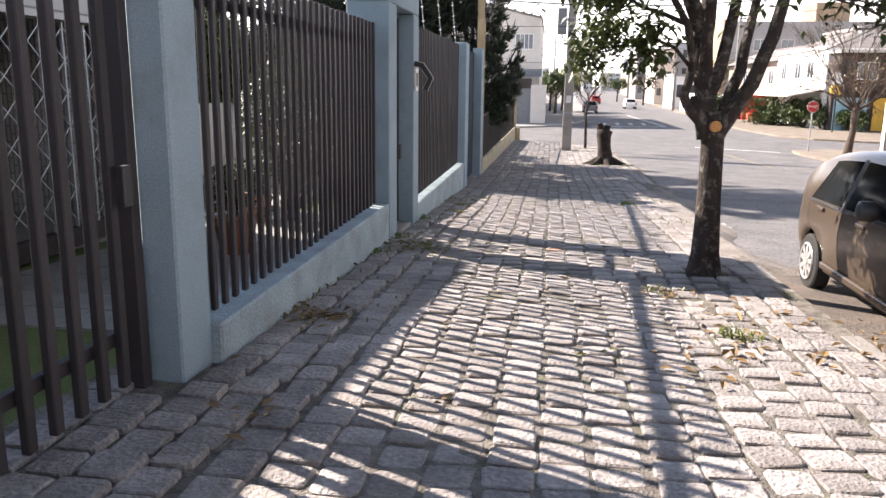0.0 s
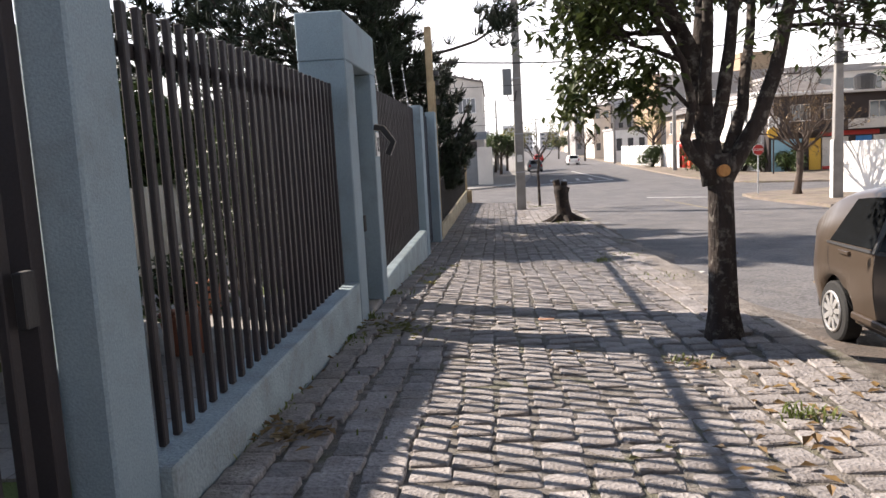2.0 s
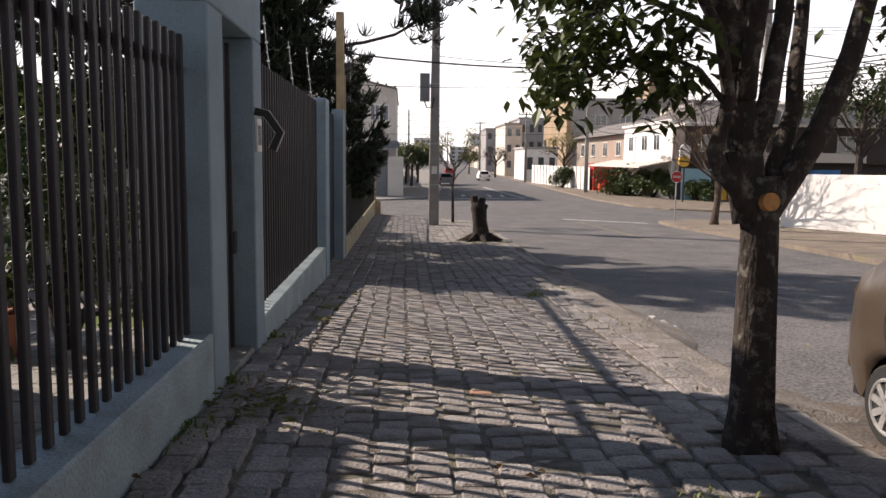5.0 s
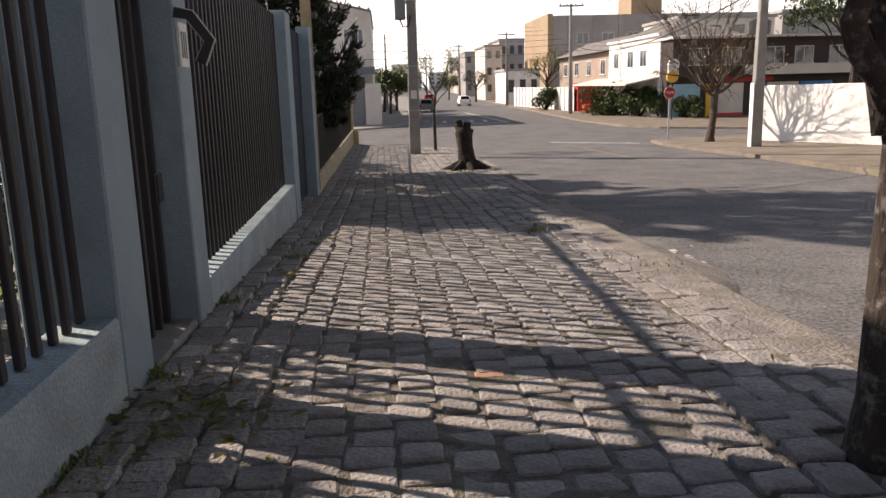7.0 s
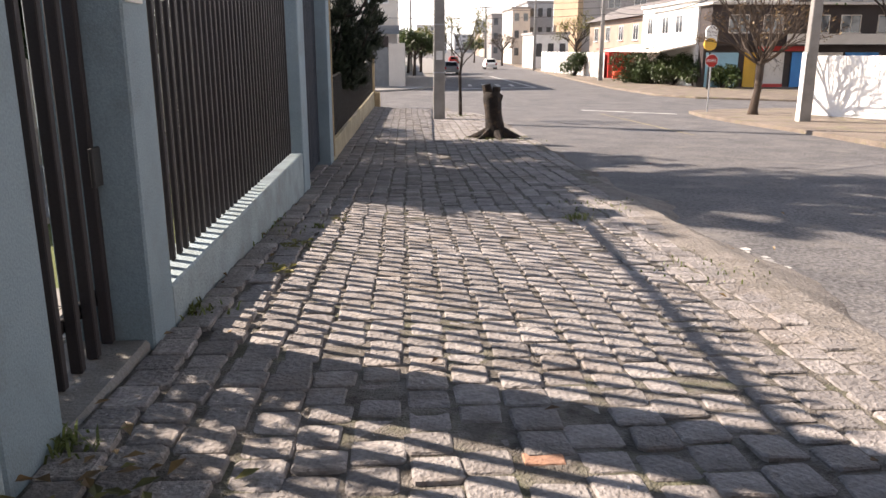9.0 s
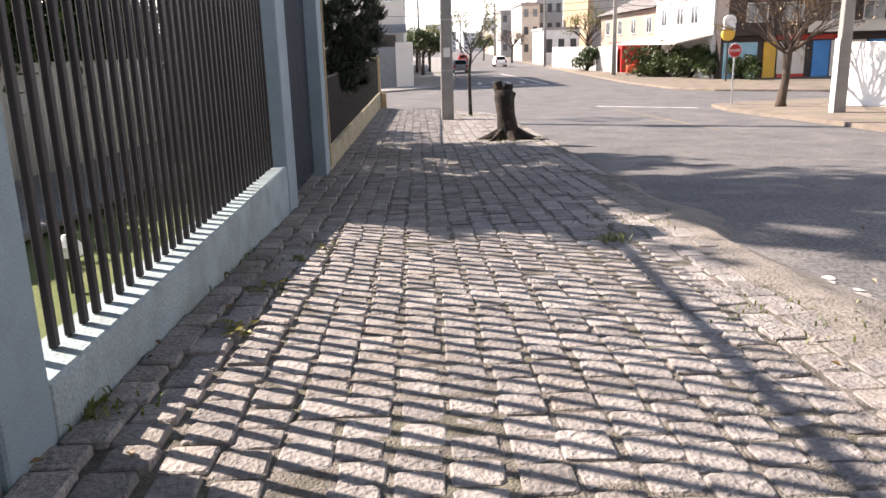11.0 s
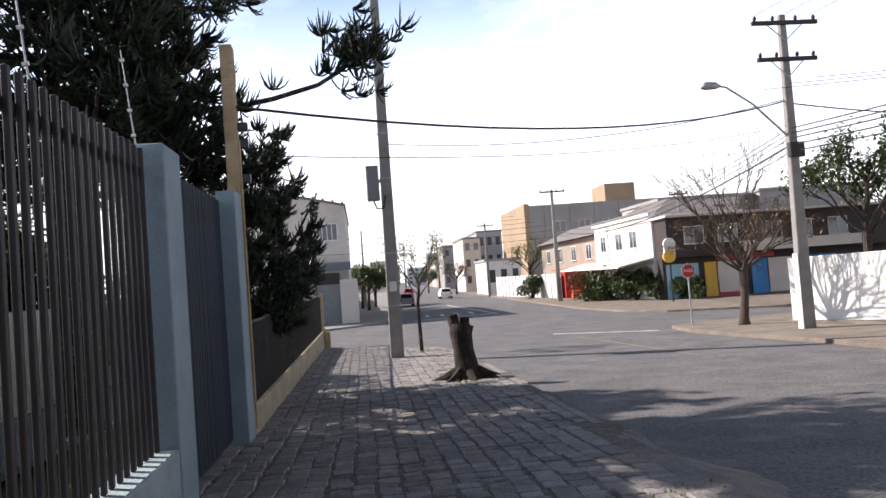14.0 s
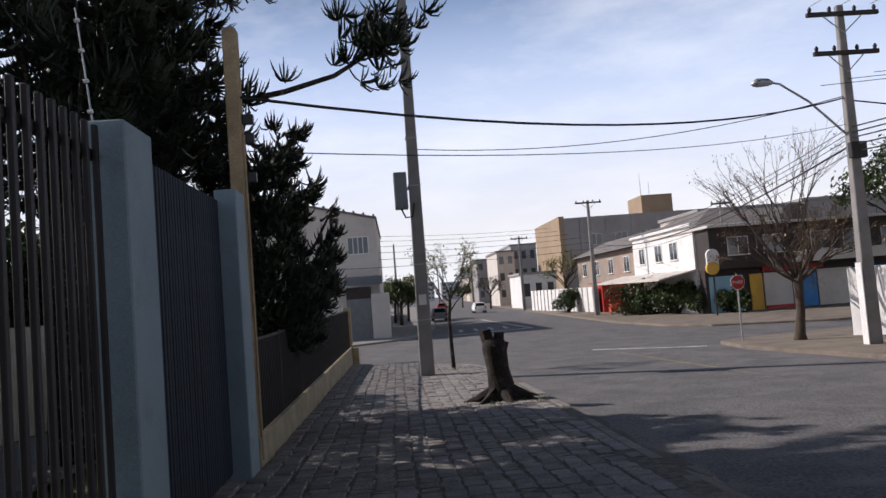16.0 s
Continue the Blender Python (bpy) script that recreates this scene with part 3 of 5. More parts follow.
limbs = [([(-0.04, -0.02, 0.0), (-0.2, -0.05, 0.16), (-0.28, -0.06, 0.3), (-0.22, -0.08, 0.6), (-0.3, -0.1, 0.95), (-0.62, -0.12, 1.5)], 0.058, 0.026),
         ([(0.03, 0, -0.12), (0.15, -0.02, 0.10), (0.34, -0.03, 0.42), (0.48, -0.06, 0.85), (0.58, -0.1, 1.4), (0.74, -0.1, 2.1)], 0.085, 0.045),
         ([(-0.01, 0, -0.1), (-0.07, 0.02, 0.35), (-0.14, 0.05, 0.85), (-0.26, 0.08, 1.2), (-0.5, 0.1, 1.65), (-0.7, 0.1, 2.2)], 0.11, 0.045),
         ([(-0.10, 0.04, 0.55), (-0.10, 0.12, 0.95), (-0.04, 0.25, 1.4), (0.02, 0.4, 1.9), (0.05, 0.5, 2.5)], 0.09, 0.045),
         ([(-0.06, 0.0, 0.25), (0.06, 0.03, 0.6), (0.14, 0.08, 1.05), (0.22, 0.2, 1.6), (0.34, 0.3, 2.3)], 0.07, 0.035),
         ([(-0.10, -0.02, 0.6), (-0.1, -0.12, 1.0), (-0.14, -0.3, 1.5), (-0.16, -0.5, 2.1)], 0.06, 0.03),
         ([(0.10, 0.03, 0.12), (0.26, 0.12, 0.55), (0.36, 0.3, 1.0), (0.46, 0.5, 1.5), (0.6, 0.7, 2.0)], 0.06, 0.03)]
crown = Mesh()
twigs = Mesh()
for way, r0, r1 in limbs:
    pts = []
    for p, q in zip(way[:-1], way[1:]):
        pts += [F0 + Vector(p), F0 + Vector(p).lerp(Vector(q), 0.5) + Vector((random.uniform(-1, 1), random.uniform(-1, 1), 0)) * 0.012]
    pts.append(F0 + Vector(way[-1]))
    part("limb", Mesh().tube(pts, taper(r0, r1, len(pts)), 12, True, 0.04), BARK, street_tree, smooth=True)
    b = way[-1]
    for k in range(4):
        twig_tree(twigs, crown, pts[-1 - k % 3], Vector((b[0] * 1.2, b[1] * 1.2, 0.3)) + Vector((random.uniform(-1, 1), random.uniform(-1, 1), random.uniform(-0.6, .6))), 0.48 if b[0] < -0.3 else 0.62, 0.025, 3, 0.75, 0.105, 11)
# one low bough that hangs over the pavement
bough = [F0 + Vector(q) for q in ((-0.23, -0.08, 0.55), (-0.4, -0.1, 0.74), (-0.6, -0.12, 0.82), (-0.84, -0.14, 0.78), (-1.02, -0.16, 0.7))]
part("limb", Mesh().tube(bough, [0.02, 0.017, 0.014, 0.011, 0.007], 7, True, 0.04), BARK, street_tree, smooth=True)
for k in range(9):
    u = 1.0 + 3.0 * k / 8
    q = bough[int(u)].lerp(bough[min(int(u) + 1, 4)], u - int(u))
    twig_tree(twigs, crown, q, (-0.7 + random.uniform(-0.4, 0.4), random.uniform(-1, 1), random.uniform(-0.35, 0.25)), 0.19, 0.008, 2, 0.7, 0.1, 10)
# outward sprays
for dx, dy, dz, px_, pz_ in ((-1, 0.3, 0.05, -0.3, 1.5), (-0.8, -0.7, 0.2, -0.3, 1.6), (1, -0.2, -0.05, 0.55, 1.5), (0.9, 0.4, 0.1, 0.5, 1.6), (0.5, -0.8, 0.1, 0.4, 1.7), (-0.9, 0.1, 0.3, -0.3, 1.7), (1, 0.1, 0.3, 0.5, 1.9), (-0.2, -1, 0.1, 0, 1.8), (0.3, 0.9, 0.1, 0.2, 1.8), (-0.3, 0.9, 0.1, -0.2, 1.8)):
    twig_tree(twigs, crown, F0 + Vector((px_, 0.05, pz_ - 0.3)), (dx, dy, dz), 0.33 if dx < -0.4 else 0.55, 0.022, 3, 0.5, 0.105, 15)
part("twig_mass", twigs, BARK, street_tree)
part("crown", crown, LEAF, street_tree, "dense glossy green leaves")
part("stub_limb", Mesh().tube([F0 + Vector((-0.08, -0.02, 0.0)), F0 + Vector((-0.16, -0.04, 0.22)), F0 + Vector((-0.17, -0.04, 0.30))], [0.06, 0.058, 0.045], 12, True, 0.06), BARK, street_tree, "sawn-off limb stub")


# dead stump
random.seed(8)
SX, SY = 1.86, 26.8
sz = walk_z(SX, SY)
stump = thing("tree_stump", (SX, SY, sz), "blackened dead tree stump with flared roots on the pavement", "stump")
part("trunk", Mesh().tube([(SX, SY, sz - 0.1), (SX, SY, sz + 0.05), (SX - 0.02, SY, sz + 0.22), (SX - 0.06, SY, sz + 0.6), (SX - 0.09, SY, sz + 1.0), (SX - 0.10, SY, sz + 1.18)], [0.44, 0.37, 0.26, 0.22, 0.23, 0.21], 16, True, 0.09), ROT, stump, smooth=True)
for dx, h, r in ((-0.22, 1.36, 0.11), (0.06, 1.30, 0.10), (0.16, 1.12, 0.09)):
    part("broken_limb", Mesh().tube([(SX - 0.05 + dx * 0.5, SY, sz + 0.9), (SX - 0.04 + dx, SY, sz + h)], [r * 1.2, r], 9, True, 0.15), ROT, stump)
for k in range(7):
    a = k * 0.9 + 0.3
    part("root", Mesh().tube([(SX + 0.2 * math.cos(a), SY + 0.2 * math.sin(a), sz + 0.16), (SX + 0.5 * math.cos(a), SY + 0.5 * math.sin(a), sz + 0.03), (SX + 0.8 * math.cos(a), SY + 0.8 * math.sin(a), sz - 0.05)], [0.12, 0.08, 0.03], 7, True, 0.1), ROT, stump)


# monkey-puzzle trees behind the wall
def tuft(m, p, d, n, length, r):
    d = Vector(d).normalized()
    for _ in range(n):
        nd = (d + Vector((random.gauss(0, 1), random.gauss(0, 1), random.gauss(0, 0.8))) * 0.62).normalized()
        ln = length * random.uniform(0.6, 1.15)
        q = Vector(p) + nd * ln * 0.05
        pts = [q, q + nd * ln * 0.35 + Vector((0, 0, -0.07 * ln)), q + nd * ln * 0.7 + Vector((0, 0, 0.0)), q + nd * ln * 0.95 + Vector((0, 0, 0.26 * ln))]
        m.tube(pts, [r * 0.7, r, r, r * 0.25], 3, False)
        for i in range(6):
            c = q + nd * ln * (0.1 + 0.14 * i) + Vector((0, 0, (0.045 * max(0, i - 2.5) - 0.04) * ln))
            o = (nd.orthogonal().normalized() * math.cos(i * 2.4) + nd.cross(nd.orthogonal().normalized()) * math.sin(i * 2.4))
            s = nd.cross(o) * r * 0.5
            m.add([c - s, c + s, c + o * r * 2.0 + nd * r * 2.2], [(0, 1, 2)])


def araucaria(at, height, first, reach, levels, per, label, tufts=16, lean=0.25, size=0.42, rad=0.026, clipped=False, arms=()):
    th = thing("monkey_puzzle_tree", at, label, "tree", "monkey puzzle trees")
    at = Vector(at)
    part("trunk", Mesh().tube([at, at + Vector((0.05, 0, height * 0.5)), at + Vector((0, 0.05, height))], [0.05 * height ** 0.75, 0.035 * height ** 0.75, 0.03], 10, True, 0.05), BARK, th, smooth=True)
    wood, needles = Mesh(), Mesh()
    for i in range(levels):
        z = first + (height - first) * (i / (levels - 0.5)) ** 1.45
        rr = reach * (1 - 0.55 * (i / levels) ** 1.45)
        for k in range(per):
            a = 2 * math.pi * (k + random.random() * 0.7) / per + i * 0.7
            out = Vector((math.cos(a), math.sin(a), 0))
            L = rr * random.uniform(0.75, 1.1)
            if clipped and i < 6 and out.x > 0.1:
                L *= 0.52
            p0 = at + Vector((0, 0, z))
            pts = [p0, p0 + out * L * 0.35 + Vector((0, 0, -0.10 * L)), p0 + out * L * 0.7 + Vector((0, 0, -0.05 * L)), p0 + out * L + Vector((0, 0, lean * L))]
            wood.tube(pts, [0.05, 0.04, 0.03, 0.02], 6, False)
            for s in range(1, 13):
                u = 0.30 + 0.0583 * s
                sg = 1 if u < 0.7 else 2
                p = pts[sg].lerp(pts[sg + 1], (u - (0.35, 0.7)[sg - 1]) / 0.35 if sg == 1 else (u - 0.7) / 0.3)
                side = out.cross(Vector((0, 0, 1))) * random.uniform(-1, 1)
                tip = p + side * 0.35 * size * 2 + Vector((0, 0, random.uniform(-0.25, 0.2)))
                tuft(needles, tip, out * 0.7 + side + Vector((0, 0, random.uniform(-0.5, 0.6))), int(tufts * 0.75) if u < 0.6 else tufts, size, rad)
    for way in arms:
        way = [Vector(q) for q in way]
        wood.tube(way, taper(0.06, 0.025, len(way)), 7, False)
        last = (way[-1] - way[-2]).normalized()
        for _ in range(44):
            q = way[-2].lerp(way[-1], random.uniform(-0.1, 1.15)) + Vector((random.gauss(0, 0.26), random.gauss(0, 0.3), random.gauss(0, 0.3)))
            tuft(needles, q, last + Vector((random.uniform(-1, 1), random.uniform(-1, 1), random.uniform(-1, 0.8))), 14, size * 0.85, rad)
        for q in way[1:-1]:
            tuft(needles, q + Vector((0, 0, 0.15)), (0.3, 0, 1), 10, size * 0.8, rad)
    part("branch_frame", wood, BARK, th)
    part("foliage", needles, NEEDLE, th, "dark spiky needle-covered branchlets")
    return th


random.seed(21)
ARMS = ([(-4.6, 22.8, 4.0), (-3.2, 23.1, 3.98), (-2.12, 23.2, 4.06), (-1.5, 23.2, 4.16), (-0.75, 23.2, 4.36), (-0.33, 23.2, 4.6), (0.12, 23.2, 5.0)],)
araucaria((-4.6, 22.8, -0.9), 13.5, 4.2, 4.7, 14, 10, "tall dark monkey puzzle tree with drooping spiky branches behind the wall", 23, 0.2, 0.4, 0.016, True, ARMS)
random.seed(4)
araucaria((-2.65, 26.0, -1.0), 5.0, 1.6, 1.9, 6, 8, "small young monkey puzzle tree behind the low wall", 24, 0.5, 0.31, 0.017)
random.seed(12)
araucaria((-10.5, 24.0, -0.9), 9.0, 2.6, 3.2, 6, 7, "dark monkey puzzle tree standing at the back of the garden", 18, 0.2, 0.42, 0.02)

# ---------------------------------------------------------------- parked car
random.seed(3)
CX, CREAR = 3.43, 9.06
cz = road_z(CX, 7)


def car_place(s, half, z):
    """s metres from the tail towards the nose, half across, z over the road."""
    return (CX + half, CREAR - s, road_z(CX, CREAR - s) + z)


S_ = [0.0, 0.05, 0.15, 0.3, 0.36, 0.42, 0.5, 0.6, 0.72, 0.84, 0.94, 1.02, 1.08, 1.3, 1.6, 1.9, 2.2, 2.5, 2.68, 2.74, 2.82, 2.92, 3.05, 3.18, 3.28, 3.36, 3.42, 3.55, 3.68, 3.76]
TOP = ([0, 0.05, 0.15, 0.45, 0.75, 1.1, 1.6, 2.1, 2.45, 2.85, 3.3, 3.6, 3.76], [0.93, 0.99, 1.12, 1.33, 1.395, 1.43, 1.44, 1.41, 1.30, 0.99, 0.90, 0.80, 0.62])
BELT = ([0, 0.1, 0.5, 1.5, 2.6, 2.9, 3.3, 3.76], [0.90, 0.93, 0.92, 0.88, 0.86, 0.90, 0.84, 0.60])
WIDE = ([0, 0.05, 0.2, 0.6, 2.9, 3.4, 3.65, 3.76], [0.62, 0.70, 0.775, 0.815, 0.815, 0.77, 0.68, 0.55])


def arch(s):
    z = 0.24 if s > 0.2 else 0.32
    for c in (0.70, 3.05):
        d = abs(s - c)
        if d < 0.345:
            z = max(z, 0.27 + math.sqrt(0.345 ** 2 - d * d))
    return z


def ring(s):
    w, zt, zb = float(np.interp(s, *WIDE)), float(np.interp(s, *TOP)), float(np.interp(s, *BELT))
    zb = min(zb, zt - 0.02)
    lo = arch(s)
    rise = zt - zb
    roof = w - 0.02 - 0.36 * min(rise, 0.56)
    mid = max(lo + 0.02, 0.52)
    return [(w - 0.05, lo), (w - 0.005, mid), (w, max(mid + 0.04, 0.70)), (w - 0.02, zb), (roof + 0.035, zb + rise * 0.86), (roof - 0.06, zb + rise * 0.97), (0.0, zt)]


car = thing("parked_car", (CX, 6.9, road_z(CX, 6.9)), "bronze metallic five-door hatchback parked at the kerb", "car")
body = Mesh()
for sgn in (-1, 1):
    rows_ = [[car_place(s, sgn * h, z) for h, z in ring(s)] for s in S_]
    k = 7
    flat = [p for r in rows_ for p in r]
    fc = []
    for i in range(len(S_) - 1):
        for j in range(k - 1):
            q = (i * k + j, i * k + j + 1, (i + 1) * k + j + 1, (i + 1) * k + j)
            fc.append(q if sgn < 0 else q[::-1])
    body.add(flat, fc)
    for e in (0, len(S_) - 1):
        body.add([rows_[e][j] for j in range(k)] + [car_place(S_[e], 0, ring(S_[e])[0][1])], [tuple(range(k + 1)) if (sgn < 0) == (e > 0) else tuple(range(k, -1, -1))])
part("body", body, CARPAINT, car, smooth=True, weld=True)
part("underbody", Mesh().box(CX - 0.70, CX + 0.70, CREAR - 3.6, CREAR - 0.15, cz + 0.2 - 0.05, cz + 0.5), BLACKPL, car)


def side_panel(name, s0, s1, f0, f1, sgn, off, material, label="", lean0=0.0, lean1=0.0, n=6):
    """A pane that follows the body's flank between two fractions of the window height."""
    m = Mesh()
    pts = []
    for i in range(n + 1):
        for f, lean in ((f0, 0.0), (f1, 1.0)):
            s = s0 + (s1 - s0) * i / n
            s += lean * (lean0 * (1 - i / n) + lean1 * i / n)
            r = ring(s)
            (h0, z0), (h1, z1) = r[3], r[4]
            pts.append(car_place(s, sgn * (h0 + (h1 - h0) * f + off), z0 + (z1 - z0) * f))
    fs = [(2 * i, 2 * i + 1, 2 * i + 3, 2 * i + 2) for i in range(n)]
    m.add(pts, fs if sgn > 0 else [q[::-1] for q in fs])
    return part(name, m, material, car, label)


for sgn in (-1, 1):
    side_panel("rear_door_window", 0.62, 1.42, 0.05, 0.93, sgn, 0.006, CARGLASS, "dark tinted side window", 0.26, 0.04)
    side_panel("front_door_window", 1.52, 2.52, 0.05, 0.93, sgn, 0.006, CARGLASS, "dark tinted side window", 0.04, -0.34)
    side_panel("window_pillar", 1.43, 1.51, 0.0, 0.97, sgn, 0.008, BLACKPL, "", 0.04, 0.04)
    side_panel("belt_trim", 0.58, 2.6, -0.02, 0.035, sgn, 0.012, BLACKPL, "black rubber waist trim", 0.0, 0.0, 12)
    for s in (0.86, 1.86):
        w = 0.815
        part("door_handle", Mesh().box(CX + sgn * w - 0.012, CX + sgn * w + 0.022, CREAR - s - 0.19, CREAR - s, cz + 0.775, cz + 0.81), CARPAINT, car, bevel=0.006)
    for s in (0.60, 1.48, 2.55):
        m = Mesh()
        pts = []
        for i in range(9):
            z = 0.30 + 0.58 * i / 8
            ss = s + (0.52 * (1 - i / 8) ** 2 if s == 0.60 else 0)
            r = ring(ss)
            h = float(np.interp(z, [q[1] for q in r[:4]], [q[0] for q in r[:4]]))
            pts += [car_place(ss - 0.004, sgn * (h + 0.003), z), car_place(ss + 0.004, sgn * (h + 0.003), z)]
        m.add(pts, [(2 * i, 2 * i + 1, 2 * i + 3, 2 * i + 2) for i in range(8)])
        part("door_seam", m, BLACKPL, car)
    part("side_sill", Mesh().box(CX + sgn * 0.80 - 0.02, CX + sgn * 0.80 + 0.02, CREAR - 2.68, CREAR - 1.1, cz + 0.235, cz + 0.30), CARPAINT, car, bevel=0.012)
    mir = part("door_mirror", Mesh().tube([(CX + sgn * 0.80, CREAR - 2.36, cz + 0.96), (CX + sgn * 0.90, CREAR - 2.36, cz + 0.98), (CX + sgn * 0.99, CREAR - 2.36, cz + 0.985), (CX + sgn * 1.01, CREAR - 2.36, cz + 0.985)], [0.03, 0.085, 0.08, 0.04], 12), BLACKPL, car, "black door mirror", smooth=True)
    part("tail_light", Mesh().box(CX + sgn * 0.57 - 0.06, CX + sgn * 0.57 + 0.06, CREAR - 0.08, CREAR + 0.012, cz + 0.62, cz + 0.88), REDLENS, car, bevel=0.01)
    for s in (0.70, 3.05):
        xw = CX + sgn * 0.72
        zc = road_z(CX, CREAR - s) + 0.28
        wheel = part("wheel", Mesh().tube([(xw - sgn * 0.08, CREAR - s, zc), (xw - sgn * 0.07, CREAR - s, zc), (xw + sgn * 0.06, CREAR - s, zc), (xw + sgn * 0.075, CREAR - s, zc), (xw + sgn * 0.078, CREAR - s, zc)], [0.25, 0.28, 0.28, 0.262, 0.19], 28), RUBBER, car, "black rubber tyre")
        rim = part("rim", Mesh().disc((xw + sgn * 0.062, CREAR - s, zc), (1, 0, 0), 0.188, 0.03, 28), BLACKPL, wheel)
        for k in range(9):
            a = 2 * math.pi * k / 9
            mm = Matrix.Translation((xw + sgn * 0.082, CREAR - s, zc)) @ Matrix.Rotation(a, 4, "X")
            part("spoke", Mesh().box(-0.008, 0.008, -0.024, 0.024, 0.03, 0.175, mm), ALLOY, wheel)
        part("hub_cap", Mesh().disc((xw + sgn * 0.085, CREAR - s, zc), (1, 0, 0), 0.045, 0.02, 14), ALLOY, wheel)
        ringm = Mesh().tube([(xw + sgn * 0.083, CREAR - s + 0.178 * math.cos(k * math.pi / 14), zc + 0.178 * math.sin(k * math.pi / 14)) for k in range(29)], [0.014] * 29, 6, False)
        part("rim_edge", ringm, ALLOY, wheel)
rw = Mesh().add([car_place(0.17, -0.5, 1.13), car_place(0.17, 0.5, 1.13), car_place(0.40, 0.44, 1.33), car_place(0.40, -0.44, 1.33)], [(0, 1, 2, 3)])
for i, (x, y_, z) in enumerate(rw.v):
    rw.v[i] = (x, y_ + 0.02, z + 0.01)
part("rear_window", rw, CARGLASS, car)
part("rear_bumper", Mesh().box(CX - 0.66, CX + 0.66, CREAR - 0.1, CREAR + 0.05, cz + 0.28, cz + 0.50), CARPAINT, car, bevel=0.04)

# ---------------------------------------------------------------- poles and cables
def insulator(parent, x, y_, z):
    part("insulator", Mesh().tube([(x, y_, z), (x, y_, z + 0.06), (x, y_, z + 0.1), (x, y_, z + 0.16)], [0.03, 0.055, 0.055, 0.02], 8), BLACKPL, parent)


def utility_pole(x, y_, top, label, base_w=0.2, arms=(), base=None, tilt=0.0, white=False):
    z0 = fall(y_) - 0.1 if base is None else base
    th = thing("utility_pole", (x, y_, z0), label, "pole", "utility poles")
    w1 = base_w * 0.5
    sh = Mesh()
    for i, (a, b, c) in enumerate(((z0 - 0.3, base_w, 0), (top, w1, tilt))):
        for dx, dy in ((-1, -0.8), (1, -0.8), (1, 0.8), (-1, 0.8)):
            sh.v.append((x + dx * b + c, y_ + dy * b, a))
    sh.f += [(0, 1, 5, 4), (1, 2, 6, 5), (2, 3, 7, 6), (3, 0, 4, 7), (3, 2, 1, 0), (4, 5, 6, 7)]
    part("shaft", sh, CONCRETE, th, bevel=0.02)
    for z, half in arms:
        u = (z - z0) / (top - z0) * tilt
        part("crossarm", Mesh().box(x + u - half, x + u + half, y_ - 0.2, y_ - 0.09, z - 0.06, z + 0.06), DARKWOOD, th, bevel=0.01)
        for s in (-0.9, -0.35, 0.35, 0.9):
            insulator(th, x + u + s * half, y_ - 0.145, z + 0.06)
        for s in (-1, 1):
            part("arm_brace", Mesh().tube([(x + u, y_ - 0.15, z - 0.55), (x + u + s * half * 0.55, y_ - 0.15, z - 0.05)], [0.018, 0.018], 5), METAL, th)
    return th


LP = (0.69, 34.1)
pole_l = utility_pole(LP[0], LP[1], 13.0, "tall grey concrete utility pole with metal bands on the pavement", 0.21, (), walk_z(0.7, 34), 0.06)
for z in (0.3, 1.9, 4.2, 5.6):
    hw = 0.21 - 0.105 * (z + 1.3) / 14.3
    part("band", Mesh().box(LP[0] - hw - 0.012 + 0.02, LP[0] + hw + 0.012 + 0.02, LP[1] - hw * 0.8 - 0.012, LP[1] + hw * 0.8 + 0.012, z, z + 0.045), METAL, pole_l)
part("notice", Mesh().box(LP[0] - 0.1, LP[0] + 0.12, LP[1] - 0.2, LP[1] - 0.188, 0.75, 1.05), WHITE, pole_l, "faded paper notice")
eq = thing("equipment_box", (LP[0] - 0.36, LP[1] - 0.1, 3.5), "grey metal equipment box strapped to the utility pole", "box")
part("cabinet", Mesh().box(LP[0] - 0.58, LP[0] - 0.20, LP[1] - 0.35, LP[1] + 0.1, 3.55, 4.6), GREYBOX, eq, bevel=0.02)
part("door", Mesh().box(LP[0] - 0.55, LP[0] - 0.23, LP[1] - 0.365, LP[1] - 0.352, 3.6, 4.55), GREYBOX, eq, bevel=0.005)
part("bracket", Mesh().box(LP[0] - 0.21, LP[0] - 0.02, LP[1] - 0.1, LP[1], 4.1, 4.2), METAL, eq)
part("cable_loop", Mesh().tube([(LP[0] - 0.4, LP[1] - 0.1, 3.56), (LP[0] - 0.3, LP[1] - 0.15, 3.3), (LP[0] - 0.1, LP[1] - 0.2, 3.3), (LP[0] - 0.02, LP[1] - 0.2, 3.7)], [0.025] * 4, 6), CABLE, eq)

RP = (12.98, 32.4)
pole_r = utility_pole(RP[0], RP[1], 8.3, "concrete utility pole with two crossarms and a street lamp", 0.2, ((8.02, 1.05), (6.9, 0.95)), fall(32.4) - 0.05, 0.05)
part("white_band", Mesh().box(RP[0] - 0.225, RP[0] - 0.196, RP[1] - 0.17, RP[1] + 0.1, fall(32.4) - 0.05, 1.0), WHITE, pole_r, "whitewashed edge")
part("transformer_clamp", Mesh().box(RP[0] - 0.2, RP[0] + 0.26, RP[1] - 0.3, RP[1] - 0.1, 3.9, 4.35), BLACKPL, pole_r, bevel=0.02)
lamp = part("lamp_arm", Mesh().tube([(RP[0] - 0.1, RP[1], 4.6), (RP[0] - 1.1, RP[1], 5.6), (RP[0] - 1.9, RP[1], 6.15), (RP[0] - 2.2, RP[1], 6.22)], [0.035, 0.032, 0.03, 0.03], 8), METAL, pole_r)
